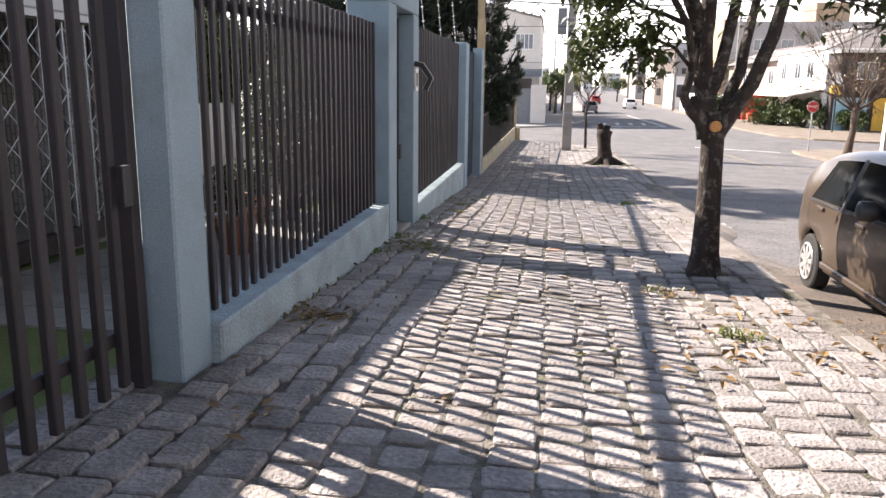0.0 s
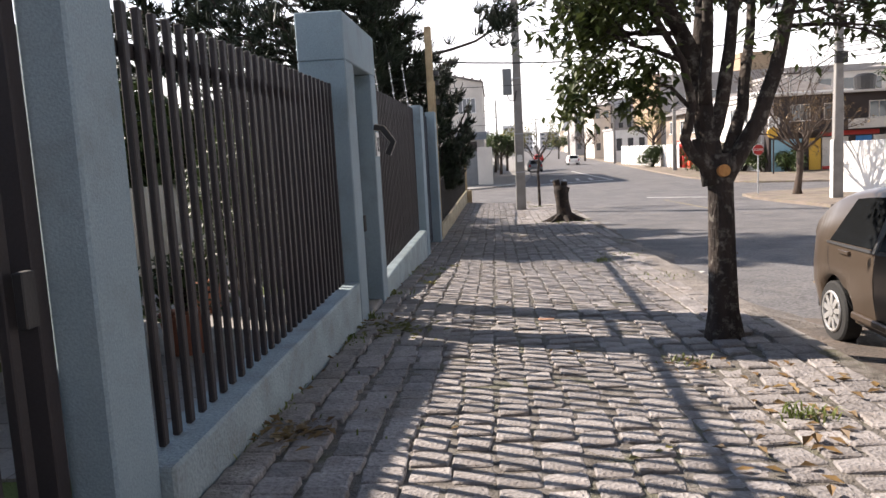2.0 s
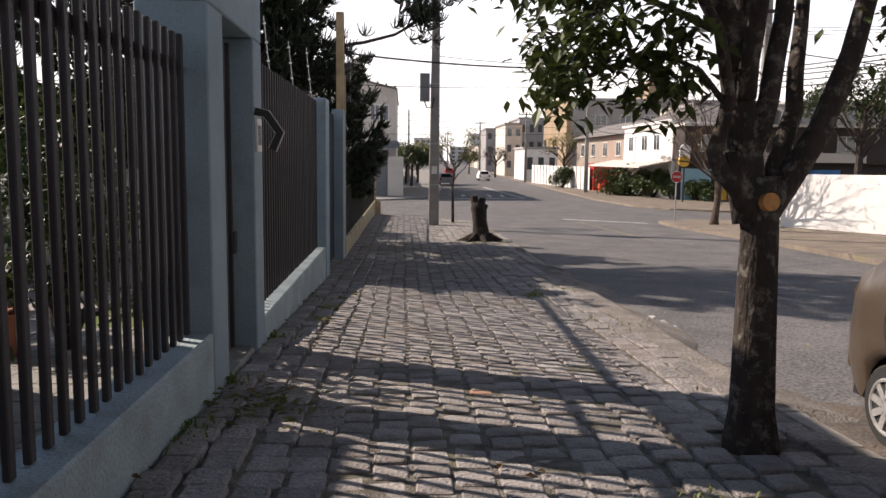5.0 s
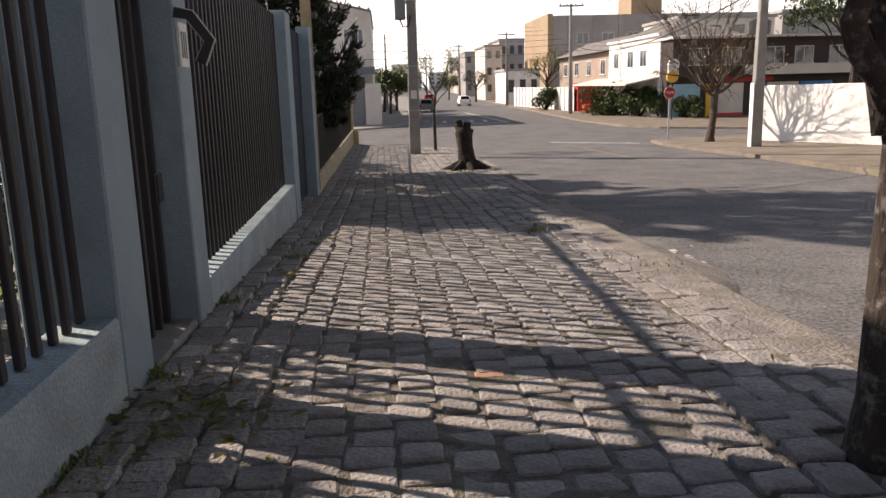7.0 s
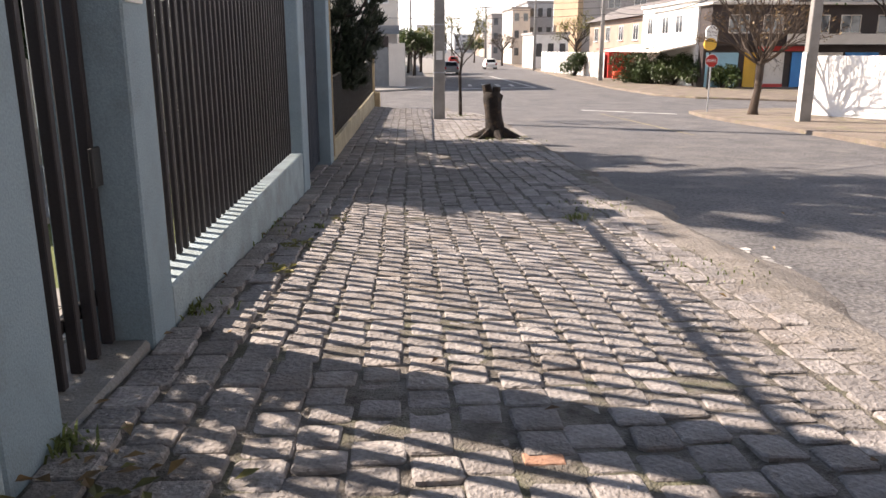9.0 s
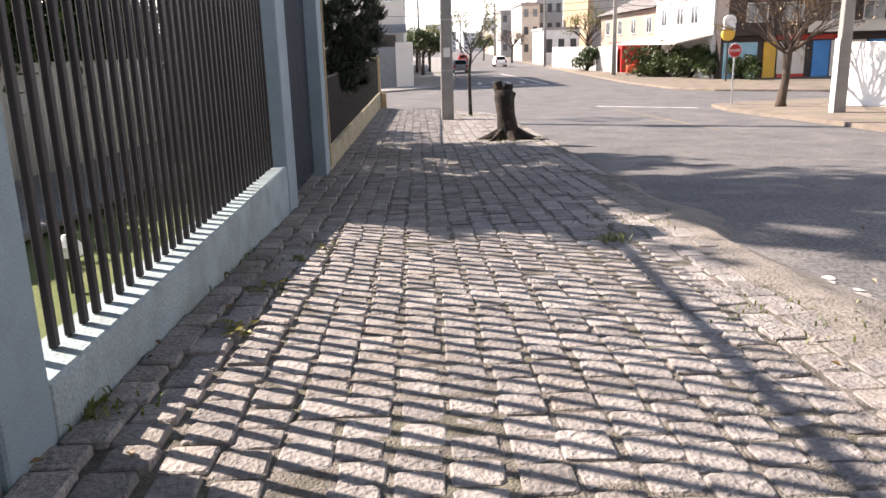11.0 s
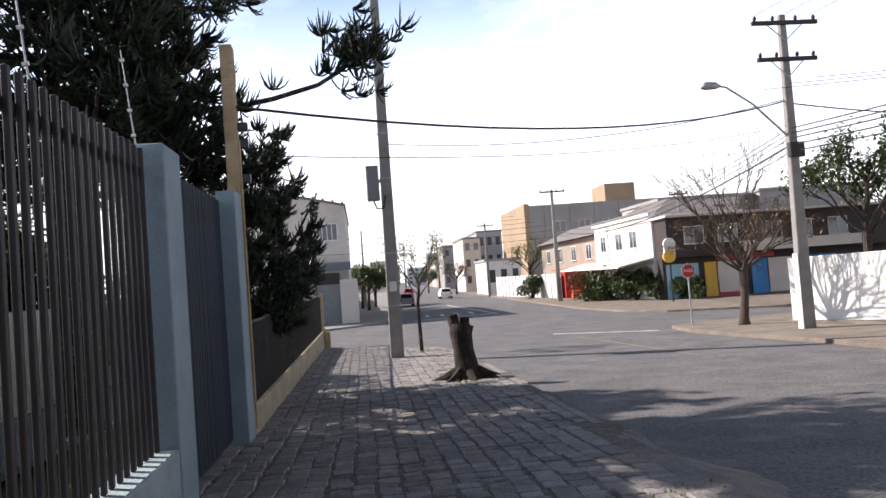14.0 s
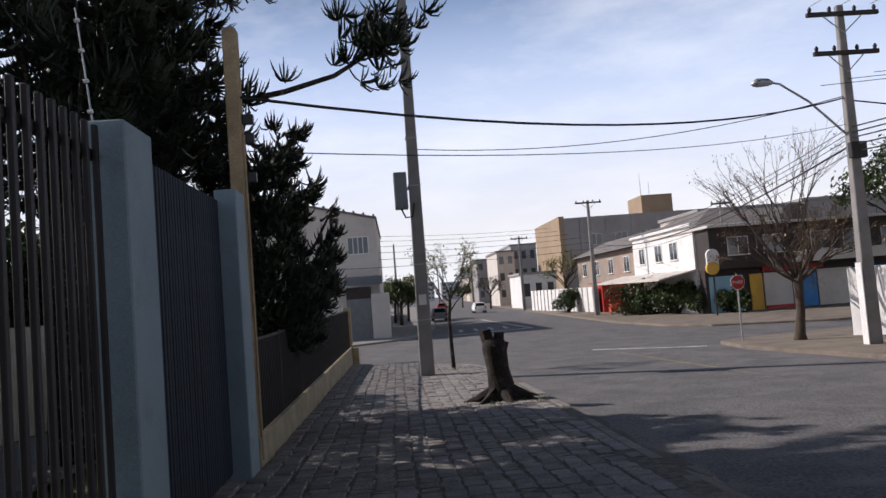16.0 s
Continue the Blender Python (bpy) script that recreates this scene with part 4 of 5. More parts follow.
part("lamp_head", Mesh().tube([(RP[0] - 2.1, RP[1], 6.2), (RP[0] - 2.25, RP[1], 6.22), (RP[0] - 2.55, RP[1], 6.22), (RP[0] - 2.7, RP[1], 6.18)], [0.05, 0.11, 0.13, 0.05], 10), METAL, lamp, smooth=True)
utility_pole(16.3, 74.0, 7.9, "far concrete utility pole with crossarm", 0.2, ((7.7, 1.1),))
utility_pole(16.4, 110.0, 7.9, "distant utility pole with crossarm", 0.2, ((7.6, 1.1),))
utility_pole(14.0, 150.0, 8.5, "distant utility pole with crossarm", 0.22, ((8.2, 1.2),))
utility_pole(22.5, 62.8, 6.0, "slim grey pole in front of the shops", 0.13, ((5.8, 0.7),))
utility_pole(10.2, 190.0, 8.0, "distant utility pole with crossarm", 0.22, ((7.6, 1.2),))
utility_pole(0.2, 104.0, 7.6, "distant utility pole beside the far trees", 0.18)


def cable(a, b, sag, r=0.018, n=14):
    a, b = Vector(a), Vector(b)
    pts = [a.lerp(b, i / n) - Vector((0, 0, sag * 4 * (i / n) * (1 - i / n))) for i in range(n + 1)]
    m = Mesh().tube(pts, [r] * (n + 1), 5, False)
    return tagged(part("overhead_cable", m, CABLE), "thin black overhead cable sagging between poles", "cable", "overhead cables")


cable((-1.9, 21.7, 3.7), (12.9, 32.4, 5.65), 0.55, 0.022)
cable((12.9, 32.4, 5.6), (28, 34, 5.2), 0.4, 0.022)
cable((0.75, 34.1, 5.3), (12.9, 32.4, 5.7), 0.5, 0.012)
cable((-1.9, 21.7, 3.0), (12.9, 32.4, 4.9), 0.35, 0.008)
for dz, dx in ((0, 0), (0.2, 0.1), (0.35, 0), (0.5, 0.1), (-0.2, 0)):
    cable((RP[0], RP[1], 4.3 + dz), (17.5 + dx, 78, 4.6 + dz * 2), 1.2, 0.03 if dz == 0 else 0.012)
    cable((RP[0], RP[1], 4.3 + dz), (17 + dx, -10, 5.2 + dz), 0.8, 0.02)
for k in range(3):
    cable((RP[0] - 0.9 + 0.9 * k, RP[1] - 0.15, 8.25), (16.0 + 0.9 * k, -10, 9.0), 0.4, 0.007)
    cable((RP[0] - 0.8 + 0.8 * k, RP[1] - 0.15, 6.0 + 0.15 * k), (30, 28 + k, 7.0 + 0.3 * k), 0.3, 0.01)
for k in range(6):
    cable((-14, 60 + 3 * k, 3.6 + 0.75 * k), (18, 74 + 5 * k, 4.0 + 0.75 * k), 0.5, 0.016)

# ---------------------------------------------------------------- street signs and small trees
stop = thing("stop_sign", (11.8, 37.9, fall(37.9) - 0.1), "red octagonal stop sign on a thin grey pole", "sign")
part("pole", Mesh().tube([(11.8, 37.9, fall(37.9) - 0.2), (11.8, 37.9, 0.95)], [0.032, 0.032], 8), METAL, stop)
oct_ = [(0.27 * math.cos(radians(22.5 + 45 * k)), 0.27 * math.sin(radians(22.5 + 45 * k))) for k in range(8)]
for nm, r, yo, material in (("rim", 1.0, 0.0, WHITE), ("face", 0.93, -0.012, RED)):
    m = Mesh()
    m.add([(11.8 + u * r, 37.855 + yo + d, 0.65 + v * r) for d in (0, 0.01) for u, v in oct_], [tuple(range(8)), tuple(range(15, 7, -1))] + [(i, i + 8, (i + 1) % 8 + 8, (i + 1) % 8) for i in range(8)])
    part(nm, m, material, stop)
txt = bpy.data.curves.new("lettering", "FONT")
txt.body, txt.size, txt.align_x, txt.align_y, txt.extrude = "PARE", 0.17, "CENTER", "CENTER", 0.002
tmp = new("lettering_curve", txt)
tdata = bpy.data.meshes.new_from_object(tmp.evaluated_get(bpy.context.evaluated_depsgraph_get()))
bpy.data.objects.remove(tmp)
tdata.materials.append(WHITE)
let = new("lettering", tdata)
let.parent = stop
let.matrix_basis = pose(0, 37.838 - 37.9, 0.65 - stop.location.z, 90, 0, 0)

shop = thing("shop_sign", (19.7, 58.4, -1.7), "tall shop sign with white and yellow round boards", "sign")
part("pole", Mesh().tube([(19.7, 58.4, -1.8), (19.7, 58.4, 1.2)], [0.06, 0.06], 8), BLACKPL, shop)
part("upper_board", Mesh().tube([(19.72, 58.3, 2.2), (19.72, 58.5, 2.2)], [0.4, 0.4], 24), WHITE, shop)
part("neck_board", Mesh().box(19.34, 20.08, 58.31, 58.49, 1.5, 2.2), WHITE, shop)
part("lower_board", Mesh().tube([(19.66, 58.27, 1.4), (19.66, 58.53, 1.4)], [0.4, 0.4], 24), YELLOW, shop)

# small street sapling by the pole
random.seed(31)
sap = thing("sapling", (1.58, 35.9, walk_z(1.58, 35.9)), "thin sapling with sparse olive leaves on the pavement", "tree")
sw, sl = Mesh(), Mesh()
part("trunk", Mesh().tube([(1.58, 35.9, walk_z(1.58, 35.9) - 0.05), (1.55, 35.9, 0.2), (1.62, 35.9, 0.75)], [0.07, 0.055, 0.05], 8), BARK, sap)
for k in range(9):
    a = k * 2.4
    twig_tree(sw, sl, (1.6, 35.9, 0.45 + 0.08 * k), (math.cos(a) * 0.8, math.sin(a) * 0.8, 0.9), 0.75, 0.022, 3, 0.45, 0.11, 3)
part("twig_mass", sw, BARK, sap)
part("crown", sl, OLIVE, sap)

# bare tree on the far verge
random.seed(17)
bt = thing("bare_tree", (12.85, 36.0, fall(36) - 0.05), "leafless spreading street tree on the verge", "tree")
bw, bl = Mesh(), Mesh()
part("trunk", Mesh().tube([(12.85, 36, fall(36) - 0.2), (12.85, 36, fall(36) + 0.2), (12.95, 36, -0.4), (12.95, 36, 0.65)], [0.25, 0.17, 0.13, 0.16], 12, True, 0.08), BARKPALE, bt, smooth=True)
for k in range(11):
    a = k * 2.4
    up = 0.45 if k < 8 else 1.3
    twig_tree(bw, bl, (12.95, 36, 0.5), (math.cos(a), math.sin(a), up + random.uniform(0, 0.5)), 1.2, 0.05, 4, 0.6, 0.09, 2)
for dx, dy, dz in ((-0.55, 0, 1.2), (-0.28, 0.15, 1.3), (-0.85, -0.1, 0.95), (0.3, 0.1, 1.15), (0.05, -0.2, 1.25), (-0.4, -0.3, 1.1)):
    twig_tree(bw, bl, (12.95, 36, 0.6), (dx, dy, dz), 1.75, 0.036, 4, 0.36, 0.09, 1)
part("branch_frame", bw, BARKPALE, bt)
tagged(part("dry_leaf_mass", bl, DRYLEAF, bt, "few dry brown leaves"), kind="stuff")

# ---------------------------------------------------------------- garden behind the fence
yd = Mesh()
yy = list(range(-6, 43, 3))
yd.add([(x, y_, fall(y_) + 0.0) for y_ in yy for x in (-24, -2.17)], [(2 * i, 2 * i + 1, 2 * i + 3, 2 * i + 2) for i in range(len(yy) - 1)])
solid("garden_lawn", yd, LAWN, "green garden lawn behind the street fence", "lawn")
pv = Mesh()
for i in range(9):
    for j in range(14):
        y0 = 5 + j * 0.52
        x0 = -4.9 + i * 0.3
        if x0 > -2.5:
            continue
        pv.prism([(x0, y0), (x0 + 0.29, y0), (x0 + 0.29, y0 + 0.5), (x0, y0 + 0.5)], lambda x, q: fall(q) - 0.03, lambda x, q: fall(q) + 0.02)
solid("garden_paving", pv, CONCRETE, "grey paving slabs in front of the garden house", "paving")
dv = Mesh().prism([(-6.8, 11), (-4.4, 11), (-4.4, 34), (-6.8, 34)], lambda x, q: fall(q) - 0.05, lambda x, q: fall(q) + 0.025)
solid("garden_path", dv, CONCRETE, "pale concrete strip along the garden wall", "path")
gw = Mesh().prism([(-7.6, 11.3), (-7.4, 11.3), (-7.4, 36), (-7.6, 36)], -1.6, 0.98)
solid("garden_wall", gw, GARDENWALL, "cream rendered wall at the back of the garden", "wall")

house = thing("garden_house", (-7, 6.8, -0.4), "low house with white glazed brick and a dark latticed carport", "house")
HX = -5.0
part("wall", Mesh().box(HX - 0.25, HX, 9.4, 10.2, -0.7, 2.7), WHITEBRICK, house, "white glazed brick")
part("end_wall", Mesh().box(HX - 4.0, HX, 10.202, 10.3, -0.8, 2.7), WHITEBRICK, house)
part("beam", Mesh().box(HX - 0.25, HX, 1.0, 9.398, 2.05, 2.7), WHITEBRICK, house, "white glazed brick beam")
part("wall", Mesh().box(HX - 0.25, HX, -6, 0.998, -0.3, 2.7), WHITEBRICK, house)
part("back_wall", Mesh().box(HX - 4.2, HX - 4.0, -6, 10.2, -0.8, 2.7), DARKWOOD, house)
part("roof", Mesh().box(HX - 4.4, HX + 0.12, -6.2, 10.4, 2.702, 2.8), ROOFTILE, house)
part("carport_floor", Mesh().box(HX - 4.0, HX - 0.25, 0.9, 9.4, -0.8, -0.25), CONCRETE, house)
part("sill_beam", Mesh().box(HX - 0.16, HX - 0.06, 1.0, 9.398, -0.32, -0.12), DARKWOOD, house)
lat = thing("lattice_gate", (HX - 0.1, 5.2, -0.12), "white folding steel lattice gate across the carport", "gate")
for i in range(22):
    y0 = 1.1 + i * 0.38
    part("upright", Mesh().box(HX - 0.12, HX - 0.09, y0, y0 + 0.025, -0.119, 2.04), METAL, lat)
lz = Mesh()
for i in range(21):
    y0 = 1.12 + i * 0.38
    for z in np.arange(-0.05, 1.95, 0.34):
        lz.tube([(HX - 0.1, y0, z), (HX - 0.1, y0 + 0.38, z + 0.34)], [0.007, 0.007], 4, False)
        lz.tube([(HX - 0.1, y0, z + 0.34), (HX - 0.1, y0 + 0.38, z)], [0.007, 0.007], 4, False)
part("lattice", lz, METAL, lat)
red_car = thing("planter_tub", (-6.2, 4.1, -0.25), "red tub inside the dark carport", "tub")
part("tub", Mesh().tube([(-6.2, 4.1, -0.25), (-6.2, 4.1, 0.4)], [0.3, 0.4], 16), RED, red_car)


def bush(name, at, rx, ry, rz, n, size, material, label, seed=1, category="bush", group="", trunk=None):
    """Many small leaves in an uneven clump, on a few stems."""
    random.seed(seed)
    th = thing(name, at, label, category, group)
    c = Vector(at)
    stems = Mesh()
    lobes = []
    for _ in range(9):
        a = random.uniform(0, 6.28)
        r = random.uniform(0.2, 0.75)
        e = Vector((math.cos(a) * rx * r, math.sin(a) * ry * r, rz * random.uniform(0.5, 1.55)))
        lobes.append((e, random.uniform(0.38, 0.62)))
        stems.tube([c, c + e * 0.5 + Vector((0, 0, 0.1)), c + e], [0.05 * rz ** 0.5, 0.03, 0.012], 5, False)
    part("stem", stems, BARK, th)
    lv = Mesh()
    for _ in range(n):
        e, f = random.choice(lobes)
        d = Vector((random.gauss(0, 1), random.gauss(0, 1), random.gauss(0, 1))).normalized() * random.uniform(0.45, 1.0) ** 0.5
        p = c + e + Vector((d.x * rx * f, d.y * ry * f, d.z * rz * f))
        if p.z < c.z + 0.02:
            p.z = c.z + random.uniform(0.02, 0.25)
        leaf_at(lv, p, size * random.uniform(0.6, 1.4))
    part("foliage", lv, material, th)
    return th


for k, (x, y_) in enumerate(((-3.6, 7.0), (-3.4, 8.2), (-4.2, 10.8))):
    pot = thing("plant_pot", (x, y_, fall(y_) + 0.02), "terracotta plant pot in the garden", "pot", "plant pots")
    part("pot", Mesh().tube([(x, y_, fall(y_) + 0.02), (x, y_, fall(y_) + 0.42), (x, y_, fall(y_) + 0.43), (x, y_, fall(y_) + 0.36)], [0.17, 0.24, 0.2, 0.19], 14), TERRACOTTA, pot)
    bush("potted_shrub", (x, y_, fall(y_) + 0.4), 0.42, 0.42, 0.34, 420, 0.1, BUSHLEAF, "leafy dark green shrub in a terracotta pot", 40 + k, "shrub", "potted shrubs")
# added shrub: stops sun passing through the lower half of the pedestrian gate
bush("sun_blocking_shrub", (-3.75, 11.05, fall(11) - 0.02), 0.75, 0.8, 1.35, 2600, 0.11, BUSHLEAF, "tall dark green shrub added just inside the pedestrian gate to block the sun", 55, "shrub")
for k in range(10):
    bush("hedge_bush", (-9.2 - (k % 2) * 0.6, 12.6 + k * 2.3, -0.9), 1.9, 1.9, 2.2, 4800, 0.3, BUSHLEAF, "dark leafy bush rising behind the garden wall", 60 + k, "bush", "garden bushes")
for k, (x, y_) in enumerate(((-4.6, 30.5), (-6.2, 32.0), (-7.8, 33.5), (-5.2, 35.0))):
    bush("hedge_bush", (x, y_, -1.2), 1.5, 1.5, 1.5, 2200, 0.26, BUSHLEAF, "dark leafy bush closing the end of the garden", 80 + k, "bush", "garden bushes")
bush("cherry_laurel", (-2.95, 28.2, -1.1), 0.75, 1.5, 1.1, 1700, 0.1, OLIVE, "olive green leafy shrub behind the low wall", 77)
bush("cherry_laurel", (-2.95, 24.0, -1.0), 0.6, 1.0, 0.8, 900, 0.1, BUSHLEAF, "dark green leafy shrub behind the low wall", 78)
gl = thing("garden_light", (-3.0, 13.9, fall(13.9)), "small garden light with white dome on a black stem", "lamp")
part("stem", Mesh().tube([(-3.0, 13.9, fall(13.9) - 0.02), (-3.0, 13.9, fall(13.9) + 0.3)], [0.03, 0.03], 8), BLACKPL, gl)
part("dome", Mesh().tube([(-3.0, 13.9, fall(13.9) + 0.3), (-3.0, 13.9, fall(13.9) + 0.38), (-3.0, 13.9, fall(13.9) + 0.46)], [0.11, 0.1, 0.03], 12), WHITE, gl)

# ---------------------------------------------------------------- far pavements
def pad(name, poly, label, material, up=0.0):
    return solid(name, Mesh().prism(poly, lambda x, q: fall(q) - 0.4, lambda x, q: fall(q) + up), material, label, "pavement", bevel=0.03)


ISL = [(11.4, -30), (11.25, 10), (11.2, 20), (11.25, 29.5), (10.95, 33), (10.9, 36), (11.3, 38.6), (12.6, 39.6), (17.8, 40.75), (30, 43), (60, 48), (60, 33), (60, 17), (60, -30)]
isl = Mesh()
for (ax, ay), (bx, by) in zip(ISL[:-5], ISL[1:-4]):
    for d0, d1 in ((0.0, 2.0), (2.0, 5.0), (5.0, 50.0)):
        q = [(ax + d0, ay), (ax + d1, ay), (bx + d1, by), (bx + d0, by)]
        isl.add([(x, y_, fall(y_) - 0.0) for x, y_ in q], [(0, 1, 2, 3)])
    isl.add([(ax, ay, fall(ay)), (bx, by, fall(by)), (bx, by, fall(by) - 0.3), (ax, ay, fall(ay) - 0.3)], [(0, 1, 2, 3)])
solid("pavement_east", isl, SOIL, "dusty reddish verge and pavement across the road", "pavement")
pad("pavement_northwest", [(-40, 57.0), (-6, 57.2), (-2.3, 58.6), (0.6, 61.5), (2.3, 68), (3.3, 80), (4.5, 110), (7, 240), (-60, 240)], "grey concrete pavement on the far corner", CONCRETE)
pad("pavement_northeast", [(16.4, 110), (15.0, 80), (14.2, 62), (14.6, 53.5), (16, 50.5), (20.9, 47.2), (60, 52), (120, 70), (120, 240), (22, 240)], "dusty pavement in front of the shops", SOIL)

# road marks
def mark(name, poly, material, label):
    m = Mesh().add([(x, y_, road_z(x, y_) + 0.006) for x, y_ in poly], [tuple(range(len(poly)))])
    return solid(name, m, material, label, "road marking")


mark("stop_line", [(3.2, 62.4), (9.2, 64.2), (9.2, 64.9), (3.2, 63.1)], ROADPAINT, "worn white stop line across the far road")
mark("lane_line", [(9.0, 64.6), (9.3, 64.6), (8.6, 90), (8.3, 90)], ROADPAINT, "worn white lane line")
for i in range(4):
    x = 4.3 + i * 1.1
    mark("road_letter", [(x, 66.5), (x + 0.3, 66.5), (x + 0.55, 70.5), (x + 0.25, 70.5)], ROADPAINT, "unreadable worn white road letter stroke")
mark("give_way_line", [(7.3, 41.1), (10.6, 38.1), (10.75, 38.45), (7.45, 41.5)], ROADPAINT, "worn white line across the side road")
mark("yellow_line", [(7.55, 38.6), (7.8, 28.7), (7.92, 28.7), (7.67, 38.6)], YELLOWLINE, "faded yellow centre line")
random.seed(71)
pp = Mesh()
for _ in range(46):
    x, y_, r = 2.72 + random.gauss(0, 0.11), 13.55 + random.gauss(0, 0.2), random.uniform(0.02, 0.07)
    a0 = random.uniform(0, 1)
    pp.add([(x + r * random.uniform(0.5, 1.3) * math.cos(a0 + k * 1.05), y_ + r * random.uniform(0.5, 1.5) * math.sin(a0 + k * 1.05), road_z(x, y_) + 0.012) for k in range(6)], [tuple(range(6))])
solid("paint_patch", pp, ROADPAINT, "flaked white paint patch on the road", "road marking")

# dust and dirt along the gutter
random.seed(44)
gut = Mesh()
gy = np.arange(-4, 34, 0.35)
edge = [kerb_x(q) + 0.22 + 0.5 * abs(noise.noise((q * 0.6, 3, 0))) + (0.5 if 3 < q < 9.5 else 0) for q in gy]
for q0, q1, e0, e1 in zip(gy[:-1], gy[1:], edge[:-1], edge[1:]):
    gut.add([(kerb_x(q0) - 0.01, q0, road_z(0, q0) + 0.03), (e0, q0, road_z(0, q0) + 0.004), (e1, q1, road_z(0, q1) + 0.004), (kerb_x(q1) - 0.01, q1, road_z(0, q1) + 0.03)], [(0, 1, 2, 3)])
solid("gutter_dirt", gut, GUTTER, "reddish dust and dirt gathered along the kerb", "dirt", smooth=True)

# sandy dirt that buries the kerb and the outer setts
drift = Mesh()
dy_ = list(np.arange(8.6, 20.2, 0.13))
NX = 20
for q in dy_:
    fade = min(1.0, (q - 8.6) / 1.2, (20.2 - q) / 3.0)
    k0 = kerb_x(q)
    out_ = 0.42 + 0.35 * noise.noise((q * 0.5, 7, 0)) + 0.12 * noise.noise((q * 2.1, 1, 0))
    for i in range(NX + 1):
        x = k0 - 0.75 + (0.75 + out_) * i / NX
        bumpy = 0.02 * noise.noise((x * 2.3, q * 2.3, 4)) + 0.012 * noise.noise((x * 7, q * 7, 2))
        if x < k0:
            z = walk_z(x, q) - 0.022 + (0.024 * min(1, (x - k0 + 0.75) / 0.6) + bumpy) * fade
        else:
            u = (x - k0) / out_
            z = (walk_z(x, q) + 0.01 * fade + bumpy * fade - 0.022 * (1 - fade)) * (1 - u) + (road_z(x, q) + 0.004) * u
            z = z if fade > 0.25 else min(z, road_z(x, q) + 0.004)
        drift.v.append((x, q, z))
for j in range(len(dy_) - 1):
    for i in range(NX):
        a = j * (NX + 1) + i
        drift.f.append((a, a + 1, a + NX + 2, a + NX + 1))
solid("sandy_dirt", drift, DRIFT, "dry sandy dirt covering the kerb edge and outer setts", "dirt", smooth=True)

# white boundary wall beyond the road
wwall = Mesh().prism([(14.75, 36.2), (14.95, 36.4), (20.0, 24.2), (19.8, 24.0)], lambda x, q: fall(q) - 0.3, lambda x, q: 0.86 + 0.012 * (36 - q))
solid("boundary_wall_white", wwall, WHITE, "bright white painted boundary wall", "wall", bevel=0.02)

# ---------------------------------------------------------------- buildings
def windowed(parent, x0, x1, y_, z0, z1, face="y", bars=1, glass=WINDOW, edge=WHITE):
    """A window that stands in a wall: frame, pane and sill. face y looks to -y; face x looks to -x at x = y_."""
    d = 0.06
    if face == "y":
        w = part("window", Mesh().box(x0, x1, y_ - 0.02, y_ + 0.01, z0, z1), glass, parent)
        fr = Mesh().box(x0 - d, x0, y_ - 0.05, y_ + 0.01, z0, z1).box(x1, x1 + d, y_ - 0.05, y_ + 0.01, z0, z1).box(x0 - d, x1 + d, y_ - 0.05, y_ + 0.01, z1, z1 + d)
        for k in range(bars):
            c = x0 + (x1 - x0) * (k + 1) / (bars + 1)
            fr.box(c - 0.03, c + 0.03, y_ - 0.04, y_ - 0.015, z0, z1)
        sl_ = Mesh().box(x0 - 0.1, x1 + 0.1, y_ - 0.12, y_ + 0.01, z0 - 0.08, z0)
    else:
        w = part("window", Mesh().box(y_ - 0.02, y_ + 0.01, x0, x1, z0, z1), glass, parent)
        fr = Mesh().box(y_ - 0.05, y_ + 0.01, x0 - d, x0, z0, z1).box(y_ - 0.05, y_ + 0.01, x1, x1 + d, z0, z1).box(y_ - 0.05, y_ + 0.01, x0 - d, x1 + d, z1, z1 + d)
        for k in range(bars):
            c = x0 + (x1 - x0) * (k + 1) / (bars + 1)
            fr.box(y_ - 0.04, y_ - 0.015, c - 0.03, c + 0.03, z0, z1)
        sl_ = Mesh().box(y_ - 0.12, y_ + 0.01, x0 - 0.1, x1 + 0.1, z0 - 0.08, z0)
    part("window_frame", fr, edge, w)
    part("window_sill", sl_, edge, w)
    return w


# corner house across the side street
ch = thing("corner_house", (-6, 72, -1.7), "two-storey off-white rendered house with corrugated roof and awning", "house")
part("wall", Mesh().box(-12, -1.1, 67, 86, -1.9, 6.95), OFFWHITE, ch)
part("roof", Mesh().add([(-12, 66.8, 9.6), (-1.0, 66.8, 7.0), (-1.0, 86, 7.0), (-12, 86, 9.6), (-12, 66.8, 9.45), (-1.0, 66.8, 6.85), (-1.0, 86, 6.85), (-12, 86, 9.45)], [(0, 1, 2, 3), (7, 6, 5, 4), (0, 4, 5, 1), (1, 5, 6, 2), (2, 6, 7, 3), (3, 7, 4, 0)]), ROOFTILE, ch)
part("gable", Mesh().add([(-12, 67.0, 6.95), (-1.1, 67.0, 6.95), (-12, 67.0, 9.4), (-12, 67.2, 6.95), (-1.1, 67.2, 6.95), (-12, 67.2, 9.4)], [(0, 1, 2), (5, 4, 3)]), OFFWHITE, ch)
for i in range(16):
    x = -11.7 + i * 0.7
    part("roof_rib", Mesh().tube([(x, 66.75, 9.66 - (x + 12) * 0.2364), (x, 86, 9.66 - (x + 12) * 0.2364)], [0.09, 0.09], 6), ROOFTILE, ch)
windowed(ch, -3.15, -1.75, 67, 4.45, 5.6, bars=3, glass=GREYBOX)
windowed(ch, -6.6, -5.2, 67, 0.2, 1.6, bars=2)
windowed(ch, -9.6, -8.0, 67, 4.45, 5.6, bars=2)
